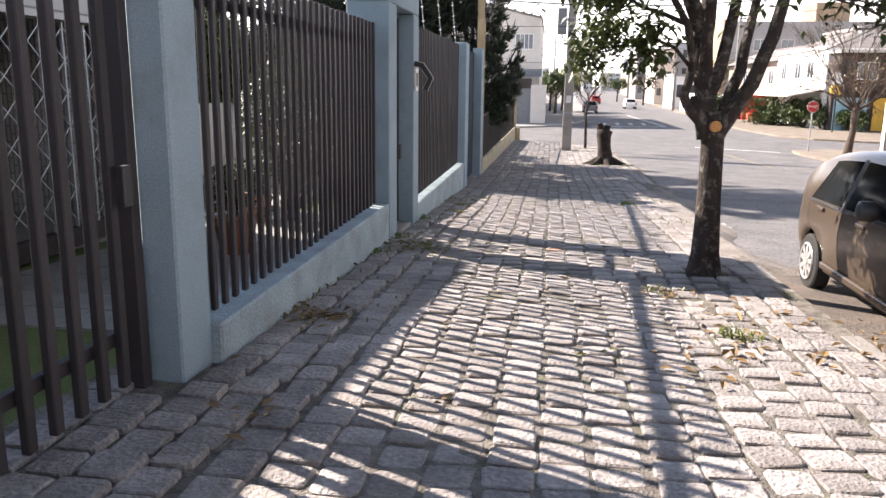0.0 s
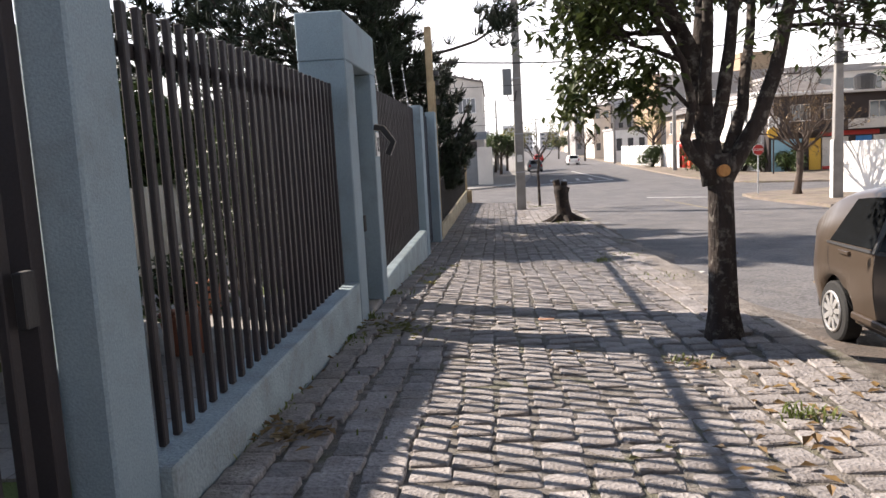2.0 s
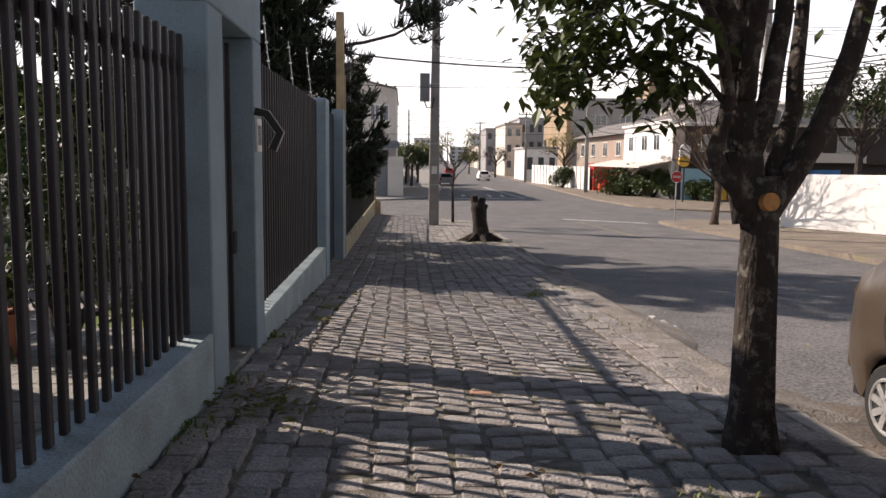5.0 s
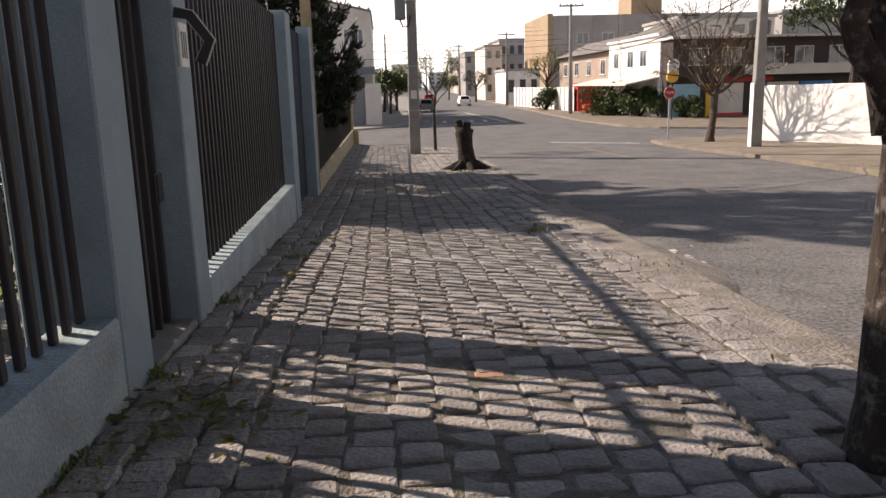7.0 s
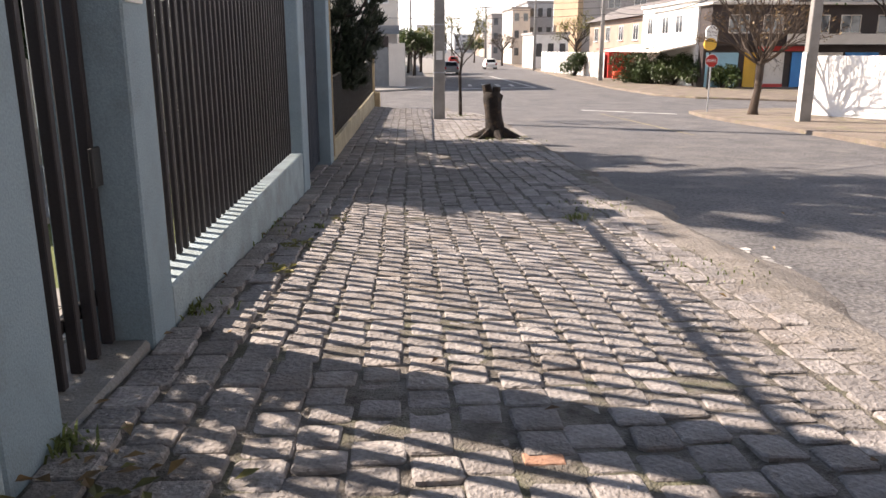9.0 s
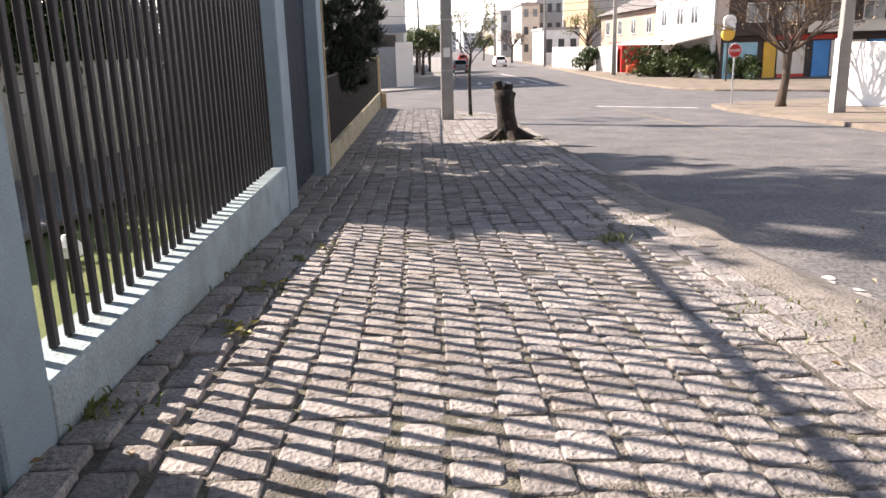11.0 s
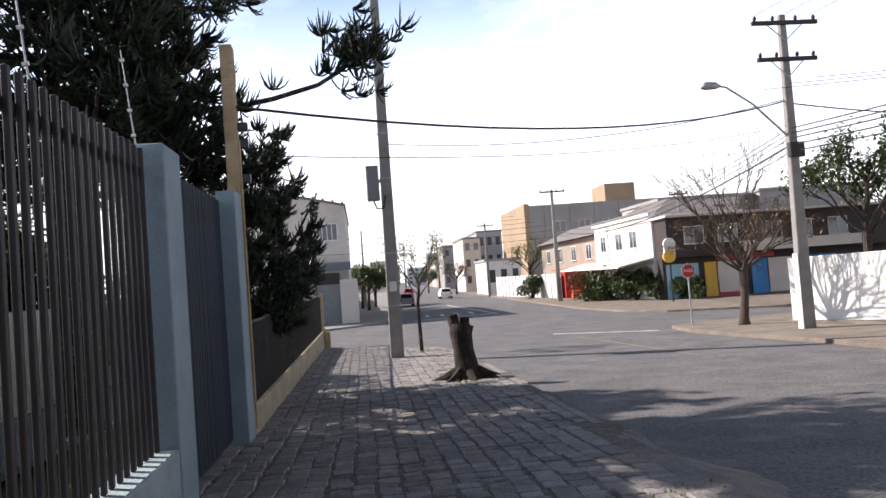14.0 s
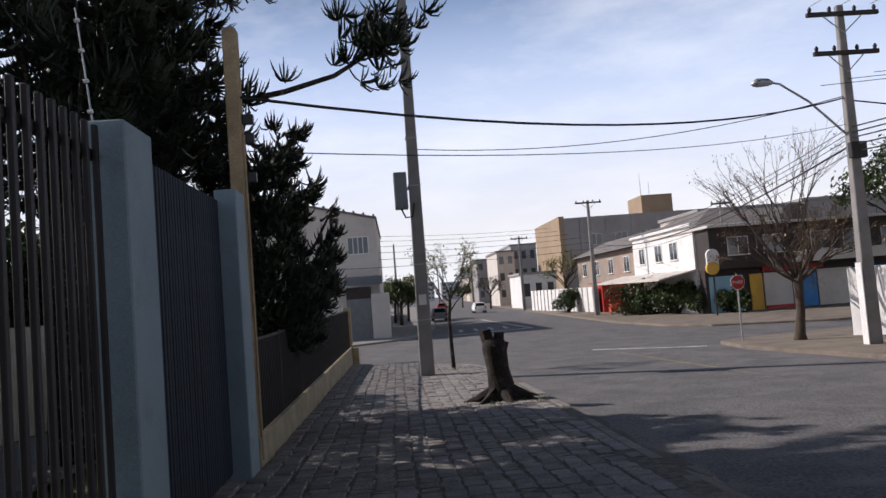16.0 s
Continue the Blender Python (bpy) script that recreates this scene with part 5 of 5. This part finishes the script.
part("string_course", Mesh().box(-12, -1.06, 66.93, 67.0, 3.1, 3.22), OFFWHITE, ch)
part("annex_wall", Mesh().box(-1.7, -0.5, 64.5, 72, -1.9, 1.5), OFFWHITE, ch, bevel=0.02)
part("garage_door", Mesh().box(-3.4, -1.72, 64.9, 65.0, -1.8, 1.2), GREYBOX, ch, "grey sheet metal gate")
part("garage_head", Mesh().box(-3.4, -1.72, 64.95, 66.9, 1.2, 2.0), DARKWOOD, ch)
aw = Mesh()
for i in range(6):
    a0, a1 = i / 6 * 1.3, (i + 1) / 6 * 1.3
    aw.add([(-3.5, 67 - 2.2 * math.sin(a0), 1.9 + 0.9 * math.cos(a0)), (-0.9, 67 - 2.2 * math.sin(a0), 1.9 + 0.9 * math.cos(a0)), (-0.9, 67 - 2.2 * math.sin(a1), 1.9 + 0.9 * math.cos(a1)), (-3.5, 67 - 2.2 * math.sin(a1), 1.9 + 0.9 * math.cos(a1))], [(0, 1, 2, 3)])
part("awning", aw, GREYBOX, ch, "curved grey awning")
pk = thing("picket_fence", (-5, 63.5, -1.6), "white metal picket fence in front of the corner house", "fence")
for i in range(26):
    x = -10.4 + i * 0.27
    part("picket", Mesh().box(x, x + 0.06, 63.5, 63.54, -1.8, 1.0), WHITE, pk)
for z in (-0.9, 0.6):
    part("rail", Mesh().box(-10.5, -3.4, 63.542, 63.58, z, z + 0.06), WHITE, pk)
bwall = thing("side_wall", (-6, 110, -1.6), "pale garden walls further along the far street", "wall", kind="structure")
part("wall", Mesh().box(-2.0, -1.6, 87, 140, -1.9, 0.9), OFFWHITE, bwall)

# white house with two windows
wh_ = thing("white_house", (24, 69, -1.7), "two-storey white house with tan wing and tiled roofs", "house")
part("wall", Mesh().box(20.2, 27, 62.4, 75.5, -1.9, 4.4), WHITE, wh_)
part("parapet", Mesh().box(20.0, 20.3, 62.3, 75.6, 4.402, 4.6), WHITE, wh_)
windowed(wh_, 65.4, 66.8, 20.2, 2.3, 3.5, "x", 1, WINDOW, WHITE)
windowed(wh_, 68.6, 70.0, 20.2, 2.3, 3.5, "x", 1, WINDOW, WHITE)
windowed(wh_, 72.6, 73.8, 20.2, 2.3, 3.5, "x", 1, WINDOW, WHITE)
part("canopy", Mesh().add([(17.6, 62.4, 0.95), (20.19, 62.4, 1.45), (20.19, 79, 1.45), (17.6, 79, 0.95), (17.6, 62.4, 0.85), (20.19, 62.4, 1.35), (20.19, 79, 1.35), (17.6, 79, 0.85)], [(0, 1, 2, 3), (7, 6, 5, 4), (0, 4, 5, 1), (1, 5, 6, 2), (2, 6, 7, 3), (3, 7, 4, 0)]), OFFWHITE, wh_)
part("hip_roof", Mesh().add([(20.6, 63, 4.41), (27, 63, 4.41), (27, 75, 4.41), (20.6, 75, 4.41), (23.5, 67, 5.9), (23.5, 72, 5.9)], [(0, 1, 4), (1, 2, 5, 4), (2, 3, 5), (3, 0, 4, 5)]), ROOFTILE, wh_)
part("tan_wing", Mesh().box(20.6, 28, 75.7, 97, -1.9, 3.9), TANRENDER, wh_)
part("wing_roof", Mesh().add([(20.0, 75.7, 3.91), (28.5, 75.7, 3.91), (28.5, 97.5, 3.91), (20.0, 97.5, 3.91), (24.2, 75.7, 5.6), (24.2, 97.5, 5.6)], [(0, 1, 4), (1, 2, 5, 4), (2, 3, 5), (3, 0, 4, 5)]), ROOFTILE, wh_)
for y_ in (78, 83, 88, 93):
    windowed(wh_, y_, y_ + 1.5, 20.6, 1.9, 3.2, "x")
red = thing("red_kiosk", (19.6, 80.5, -1.7), "red painted kiosk wall beside orange-red blocks", "kiosk")
part("wall", Mesh().box(18.4, 20.5, 79.6, 83, -1.9, 1.0), RED, red, bevel=0.02)
part("roof", Mesh().box(18.1, 20.7, 79.2, 83.2, 1.002, 1.12), RED, red, bevel=0.02)
for x in (18.5, 19.35):
    tagged(part("road_barrier", Mesh().box(x, x + 0.78, 77.6, 78.3, fall(78), -0.85), ORANGERED, bevel=0.06), "orange-red plastic block on the pavement", "barrier", "plastic blocks")

# shop row in dark brown
sr = thing("shop_row", (26, 63, -1.7), "dark brown two-storey shop row with coloured shutters", "building")
part("ground_wall", Mesh().box(20.4, 46, 61.4, 62.3, -1.9, 1.3), DARKWOOD, sr)
part("upper_wall", Mesh().box(20.35, 46, 60.2, 72, 1.302, 4.0), DARKWOOD, sr)
part("roof_edge", Mesh().box(20.1, 46.4, 59.6, 72.2, 4.002, 4.16), OFFWHITE, sr)
for k, (x0, x1, material) in enumerate(((20.6, 22.9, PALEBLUE), (23.35, 24.2, YELLOW), (24.3, 26.2, OFFWHITE), (26.75, 27.9, BLUE), (28.0, 30.4, OFFWHITE), (30.6, 33, BLUE))):
    sh_ = part("shutter", Mesh().box(x0, x1, 61.3, 61.38, -1.72, 0.85), material, sr, ("light blue", "yellow", "off-white", "blue", "off-white", "blue")[k] + " roller shutter")
    for j in range(10):
        part("slat", Mesh().box(x0 + 0.02, x1 - 0.02, 61.285, 61.298, -1.68 + j * 0.25, -1.68 + j * 0.25 + 0.21), material, sh_)
part("red_plinth", Mesh().box(24.3, 26.2, 61.24, 61.28, -1.72, -1.3), RED, sr)
part("red_fascia", Mesh().box(24.2, 28.4, 61.2, 61.38, 0.95, 1.28), RED, sr)
for x in (21.6, 24.0, 27.2, 29.4, 32):
    windowed(sr, x, x + 1.3, 60.2, 2.2, 3.3, "y", 1, WINDOW, OFFWHITE)
part("balcony_rail", Mesh().box(25.5, 34, 59.7, 59.76, 1.4, 2.1), OFFWHITE, sr)
tank = thing("water_tank", (29.5, 66, 4.16), "dark round water tank on the shop roof", "tank")
part("tank", Mesh().tube([(29.5, 66, 4.16), (29.5, 66, 5.5), (29.5, 66, 5.7)], [0.75, 0.85, 0.5], 16), BLACKPL, tank)

# long grey hall with ochre end and tower
hall = thing("long_grey_building", (40, 135, -1.7), "long grey rendered building with ochre end wall and roof tower", "building")
part("wall", Mesh().box(27.0, 62, 130, 150, -1.9, 11.6), GREYRENDER, hall)
part("end_wall", Mesh().box(26.2, 26.998, 129.8, 150, -1.9, 11.9), OCHRE, hall)
part("tower", Mesh().box(40.0, 45.0, 131, 138, 11.602, 14.5), OCHRE, hall)
for i in range(8):
    part("pilaster", Mesh().box(29.5 + i * 4.1, 30.1 + i * 4.1, 129.8, 129.99, -1.9, 11.5), GREYRENDER, hall)
for i in range(7):
    windowed(hall, 31.0 + i * 4.1, 32.8 + i * 4.1, 130, 7.2, 8.8)
part("antenna", Mesh().tube([(41, 134, 14.5), (41, 134, 18.5)], [0.06, 0.03], 5), METAL, hall)
part("antenna", Mesh().tube([(42.4, 134, 14.5), (42.4, 134, 17)], [0.05, 0.03], 5), METAL, hall)


def block_of_flats(x0, x1, y0, y1, top, material, label, cols, rows_n):
    b = thing("apartment_block", ((x0 + x1) / 2, y0, -1.7), label, "building", "distant blocks")
    part("wall", Mesh().box(x0, x1, y0, y1, -2, top), material, b)
    part("roof_edge", Mesh().box(x0 - 0.2, x1 + 0.2, y0 - 0.2, y1 + 0.2, top, top + 0.35), GREYRENDER, b)
    for i in range(cols):
        for j in range(rows_n):
            w = (x1 - x0) / cols
            h = (top + 1.0) / rows_n
            part("window", Mesh().box(x0 + w * (i + 0.25), x0 + w * (i + 0.75), y0 - 0.04, y0 + 0.02, -0.4 + h * (j + 0.1), -0.4 + h * (j + 0.55)), WINDOW, b)
    return b


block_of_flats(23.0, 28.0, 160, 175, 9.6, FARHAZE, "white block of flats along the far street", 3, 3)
block_of_flats(18.8, 22.0, 150, 165, 8.0, OFFWHITE, "narrow off-white block beside the far street", 2, 3)
block_of_flats(20.5, 28.5, 200, 215, 9.0, GREYRENDER, "grey block of flats far along the street", 4, 3)
block_of_flats(17.5, 22.5, 118, 128, 3.0, WHITE, "low white building beside the far street", 3, 1)
block_of_flats(47, 60, 96, 110, 8.6, GREYRENDER, "grey block behind the shop row", 5, 3)
block_of_flats(33, 44, 92, 104, 7.8, OFFWHITE, "off-white block behind the shop row", 4, 3)
# skyline blocks, their haze painted in by the pale FARHAZE colour
random.seed(2)
for k in range(16):
    x = -70 + k * 13 + random.uniform(-4, 4)
    w = random.uniform(6, 14)
    y0 = random.uniform(430, 640)
    block_of_flats(x, x + w, y0, y0 + 12, random.uniform(8, 22), FARHAZE, "distant block of flats on the skyline, haze put into its pale colour", 3, 4)
for k in range(8):
    x = -9 - k * 0.5 + random.uniform(-1, 1)
    block_of_flats(x - 9, x, 142 + k * 20, 156 + k * 20, random.uniform(2.5, 6), random.choice((OFFWHITE, TANRENDER, GREYRENDER)), "low house along the far street", 3, 2)
for k in range(6):
    x = 24 + k * 1.2
    block_of_flats(x, x + 9, 222 + k * 24, 236 + k * 24, random.uniform(3, 8), random.choice((OFFWHITE, TANRENDER, GREYRENDER, WHITE)), "house along the far street", 3, 2)
wf = thing("white_metal_fence", (17, 86, -1.7), "white corrugated metal fence beside the far pavement", "fence")
for i in range(16):
    part("panel", Mesh().box(18.1 - 0.1 * i, 18.15 - 0.1 * i, 80.0 + i * 1.6, 81.56 + i * 1.6, -1.8, 0.75), WHITE, wf)

# plain walls added out of view, behind and beside the walk, to cut skylight
cw = thing("unseen_sky_blocker", (24, 0, 0), "plain grey walls out of view, added to cut skylight on the street", "building", kind="structure")
part("wall", Mesh().box(21, 30, -45, 22, -2, 9), GREYRENDER, cw)
part("wall", Mesh().box(-20, 20.9, -34, -30, -2, 10), GREYRENDER, cw)

# far greenery
bush("round_bush", (16.8, 86.5, -1.65), 1.5, 1.5, 1.4, 2600, 0.24, BUSHLEAF, "rounded dark green bush on the far pavement", 90)
for k, (x, y_, rx) in enumerate(((18.0, 71.5, 1.7), (19.0, 69.0, 1.5), (19.7, 66.5, 1.5), (20.3, 64.0, 1.2), (21.6, 62.0, 0.8))):
    bush("hedge", (x, y_ - 1.5, -1.65), rx * 1.2, 1.7, 1.4 if k < 4 else 0.9, 2600, 0.24, BUSHLEAF, "dark green hedge bush in front of the white house", 100 + k, "hedge", "hedge bushes")


def leafy_tree(name, at, h, spread, n, size, material, label, seed):
    random.seed(seed)
    th = thing(name, at, label, "tree", "distant trees")
    x, y_, z = at
    part("trunk", Mesh().tube([(x, y_, z - 0.2), (x + 0.1, y_, z + h * 0.5)], [0.06 * h ** 0.7, 0.04 * h ** 0.7], 8), BARK, th)
    w, lv = Mesh(), Mesh()
    for k in range(9):
        a = k * 2.4
        twig_tree(w, lv, (x + 0.1, y_, z + h * (0.33 + 0.02 * k)), (math.cos(a) * spread, math.sin(a) * spread, 0.9), h * 0.24, 0.02 * h ** 0.7, 3, 0.6, size, n)
    part("branch_frame", w, BARK, th)
    part("crown", lv, material, th)
    return th


leafy_tree("street_tree_far", (0.4, 88, -1.6), 4.7, 0.9, 14, 0.32, BUSHLEAF, "dense dark green street tree beside the far wall", 130)
leafy_tree("street_tree_far", (-0.2, 96, -1.6), 4.6, 0.9, 14, 0.32, BUSHLEAF, "dense dark green street tree beside the far wall", 131)
leafy_tree("street_tree_far", (19.4, 99, -1.6), 6.8, 0.8, 3, 0.3, OLIVE, "sparse olive tree behind the white fence", 132)
leafy_tree("street_tree_far", (15.8, 140, -1.6), 5.5, 0.9, 3, 0.3, BARKPALE, "bare brown tree along the far street", 133)
leafy_tree("large_tree", (27.5, 50, -1.6), 9.5, 0.8, 22, 0.3, BUSHLEAF, "large dark green tree behind the white wall", 134)
leafy_tree("large_tree", (33, 52, -1.6), 9.0, 0.8, 22, 0.3, BUSHLEAF, "large dark green tree behind the white wall", 135)
for k, (x, y_) in enumerate(((2.8, 100), (15.2, 170), (3.6, 150), (4.2, 190))):
    leafy_tree("street_tree_far", (x - 1.5, y_, -1.6), 4.8, 0.9, 8, 0.4, (OLIVE, BUSHLEAF)[k % 2], "green street tree far along the road", 140 + k)


def far_car(x, y_, material, label, turn=0.0):
    z = road_z(x, y_)
    c = thing("far_car", (x, y_, z), label, "car", "distant cars")
    prof = [(-2.0, 0.3), (-2.05, 0.75), (-1.85, 0.95), (-1.3, 1.42), (0.4, 1.45), (1.1, 0.98), (1.95, 0.85), (2.0, 0.3)]
    b = Mesh()
    n = len(prof)
    b.add([(x + s * (0.82 if h < 1.2 else 0.66), y_ + q, z + h) for s in (-1, 1) for q, h in prof], [tuple(range(n)), tuple(range(2 * n - 1, n - 1, -1))] + [(i, i + n, (i + 1) % n + n, (i + 1) % n) for i in range(n)])
    part("body", b, material, c, bevel=0.03)
    part("rear_window", Mesh().add([(x - 0.62, y_ - 1.86, z + 0.98), (x + 0.62, y_ - 1.86, z + 0.98), (x + 0.55, y_ - 1.38, z + 1.38), (x - 0.55, y_ - 1.38, z + 1.38)], [(0, 1, 2, 3)]), CARGLASS, c)
    for s in (-1, 1):
        part("tail_light", Mesh().box(x + s * 0.68 - 0.1, x + s * 0.68 + 0.1, y_ - 2.08, y_ - 2.02, z + 0.62, z + 0.9), REDLENS, c)
        for q in (-1.2, 1.3):
            part("wheel", Mesh().disc((x + s * 0.74, y_ + q, z + 0.3), (1, 0, 0), 0.3, 0.2, 14), RUBBER, c)
    return c


far_car(4.6, 96, GREYBOX, "dark blue-grey car parked along the far street")
far_car(11.4, 118, WHITE, "white car driving up the far street")
far_car(8.2, 150, RED, "small red car far up the street")

# ---------------------------------------------------------------- leaves, weeds, loose things on the pavement
def litter(name, cx, cy, r, n, size, material, label, flat=True, seed=1):
    random.seed(seed)
    m = Mesh()
    for _ in range(n):
        x, y_ = cx + random.gauss(0, r), cy + random.gauss(0, r)
        x = max(x, WALL + 0.05)
        z = walk_z(x, y_) + 0.012
        a = random.uniform(0, 6.28)
        L = size * random.uniform(0.6, 1.4)
        d, s = Vector((math.cos(a), math.sin(a), 0)), Vector((-math.sin(a), math.cos(a), 0))
        h = random.uniform(0.005, 0.03)
        p = Vector((x, y_, z))
        m.add([p, p + d * L * 0.5 - s * L * 0.26 + Vector((0, 0, h)), p + d * L * 0.5 + Vector((0, 0, h * 0.3)), p + d * L * 0.5 + s * L * 0.26 + Vector((0, 0, h)), p + d * L + Vector((0, 0, h * 0.8))], [(0, 1, 2), (0, 2, 3), (1, 4, 2), (2, 4, 3)])
    return tagged(part(name, m, material), label, "leaves", kind="stuff")


def weed(cx, cy, r, n, h, seed, material=GRASS):
    random.seed(seed)
    m = Mesh()
    for _ in range(n):
        x, y_ = max(cx + random.gauss(0, r), WALL + 0.02), cy + random.gauss(0, r)
        z = walk_z(x, y_) - 0.01
        a, hh = random.uniform(0, 6.28), h * random.uniform(0.4, 1.2)
        d = Vector((math.cos(a), math.sin(a), 0))
        s = Vector((-d.y, d.x, 0)) * 0.006
        p = Vector((x, y_, z))
        m.add([p - s, p + s, p + d * hh * 0.4 + Vector((0, 0, hh * 0.7)) + s, p + d * hh * 0.4 + Vector((0, 0, hh * 0.7)) - s, p + d * hh * 0.9 + Vector((0, 0, hh * 0.8))], [(0, 1, 2, 3), (3, 2, 4)])
    return tagged(part("weed_tuft", m, material), "tuft of green weeds in a pavement joint", "weed", "weeds", "stuff")


for k, (x, y_, r, n, material) in enumerate(((-1.38, 3.62, 0.1, 9, DRYLEAF), (-1.64, 5.5, 0.13, 60, DRYLEAF), (-1.5, 8.85, 0.2, 80, OLIVE), (0.38, 5.15, 0.06, 3, OLIVE), (-0.5, 4.03, 0.05, 2, DRYLEAF), (0.25, 7.55, 0.03, 2, DRYLEAF), (1.3, 5.7, 0.35, 12, DRYLEAF), (1.7, 6.4, 0.3, 22, DRYLEAF), (2.0, 5.5, 0.35, 34, DRYLEAF), (1.05, 6.9, 0.12, 16, DRYLEAF), (-1.55, 9.3, 0.12, 12, DRYLEAF), (-1.47, 13.6, 0.09, 22, OLIVE), (-1.47, 12.6, 0.07, 20, OLIVE), (-1.2, 15.2, 0.12, 10, OLIVE), (1.2, 5.1, 0.3, 20, DRYLEAF))):
    litter("fallen_leaves", x, y_, r, n, 0.085, material, "fallen dry leaves lying on the setts" if material is DRYLEAF else "wilted green leaves lying on the setts", seed=200 + k)
litter("fallen_leaves", 0.3, 9, 4.0, 60, 0.06, DRYLEAF, "scattered dry leaves on the pavement", seed=240)
for k, (x, y_, r, n, h) in enumerate(((1.35, 5.65, 0.07, 60, 0.1), (1.46, 15.1, 0.06, 70, 0.08), (-1.8, 9.5, 0.06, 50, 0.08), (-1.83, 11.4, 0.1, 60, 0.07), (-1.85, 8.2, 0.15, 50, 0.06), (1.9, 12.5, 0.25, 80, 0.05), (2.0, 16.0, 0.3, 90, 0.05), (1.0, 7.2, 0.1, 40, 0.06), (-1.86, 14.5, 0.4, 60, 0.05), (-1.86, 6.0, 0.5, 50, 0.05), (1.9, 26.3, 0.5, 120, 0.09), (-1.4, 14.6, 0.04, 30, 0.06), (1.55, 35.6, 0.3, 80, 0.08))):
    weed(x, y_, r, n, h, 300 + k)
bx, by_ = 0.085, 9.44
ob_ = tagged(part("loose_brick", Mesh().box(bx - 0.085, bx + 0.085, by_ - 0.05, by_ + 0.05, walk_z(bx, by_) - 0.03, walk_z(bx, by_) - 0.001), BRICKORANGE, bevel=0.006), "worn orange brick set flush among the setts", "brick")

# ---------------------------------------------------------------- granite setts
random.seed(77)


def sett(cx, cy, w, l, top, m):
    """One worn block: an uneven eight-cornered outline, a rounded shoulder and a slightly domed, bumpy top."""
    c = random.uniform(0.1, 0.26)
    pts = [(-1, -1 + c), (-1 + c, -1), (1 - c, -1), (1, -1 + c), (1, 1 - c), (1 - c, 1), (-1 + c, 1), (-1, 1 - c)]
    wob = [(random.uniform(-0.007, 0.007), random.uniform(-0.007, 0.007)) for _ in pts]

    def outline(k, z, zw):
        return [(cx + px_ * w * k + u, cy + py_ * l * k + v, z + random.uniform(-zw, zw)) for (px_, py_), (u, v) in zip(pts, wob)]
    ring_ = outline(0.5, top - 0.04, 0.0) + outline(0.49, top - 0.006, 0.002) + outline(0.445, top, 0.0025)
    f = [(i, (i + 1) % 8, 8 + (i + 1) % 8, 8 + i) for i in range(8)] + [(8 + i, 8 + (i + 1) % 8, 16 + (i + 1) % 8, 16 + i) for i in range(8)] + [(16 + i, 16 + (i + 1) % 8, 24) for i in range(8)]
    m.add(ring_ + [(cx + random.uniform(-0.03, 0.03), cy + random.uniform(-0.03, 0.03), top + random.uniform(-0.002, 0.003))], f)


PITCH, ROW, STONE_W = 0.233, 0.231, 0.212
variants = []
for k in range(12):
    vm = Mesh()
    sett(0, 0, STONE_W, STONE_W, 0.0, vm)
    vd = bpy.data.meshes.new("granite_sett")
    vd.from_pydata(vm.v, [], vm.f)
    vd.materials.append(STONE)
    variants.append(vd)
rest = Mesh()
col = 0
x = -0.94 - 6 * PITCH
made = 0
while x < 2.75:
    y_ = -3.0 + random.uniform(0, ROW)
    cx = x + PITCH / 2
    wv_ = random.uniform(-0.008, 0.008)
    while y_ < END - 0.2:
        rough_ = cx > 0.85 and cy < 9.3 if y_ > -2.5 else cx > 0.85
        ln = ROW * (random.uniform(0.8, 1.3) if rough_ else random.uniform(0.88, 1.12))
        cy = y_ + ln / 2
        lim = kerb_x(cy) - 0.17
        xx = cx + 0.012 * math.sin(cy * 0.9 + col * 0.3) + wv_ + random.gauss(0, 0.011)
        if xx + 0.08 < lim and (cx > WALL or cy < 3.85 or 17.8 < cy < 20.74) and (cx - TX) ** 2 + (cy - TY) ** 2 > 0.06 and not (abs(xx - bx) < 0.12 and abs(cy - by_) < 0.12) and (cx - SX) ** 2 + (cy - SY) ** 2 > 0.2:
            w = min(STONE_W * random.uniform(0.9, 1.08), (lim - xx) * 2)
            depth_ = ln - random.uniform(0.016, 0.036)
            bump_ = random.gauss(0, 0.0055)
            if rough_:
                bump_ = random.gauss(0.002, 0.005) + 0.05 * max(0, 1 - math.hypot(cx - TX, cy - TY) / 0.9)
            top = walk_z(xx, cy) + 0.002 + bump_
            tw = random.gauss(0, 4 if rough_ else 1.5)
            if made < 300 and -0.95 < cx < 1.7 and 3.4 < cy < 10.0:
                o = new("granite_sett", variants[random.randrange(12)])
                o.parent = pavement
                o.matrix_basis = Matrix.Translation((xx, cy, top)) @ Euler((radians(-2.8 + random.gauss(0, 1.5)), radians(random.gauss(0, 1.5)), radians(tw))).to_matrix().to_4x4() @ Matrix.Diagonal((w / STONE_W, depth_ / STONE_W, 1, 1))
                made += 1
            else:
                sett(xx + (random.gauss(0, 0.012) if rough_ else 0), cy, w, depth_, top, rest)
        y_ += ln
    x += PITCH
    col += 1
tagged(part("granite_setts_joined", rest, STONE_J, pavement), "worn grey granite setts", kind="stuff")
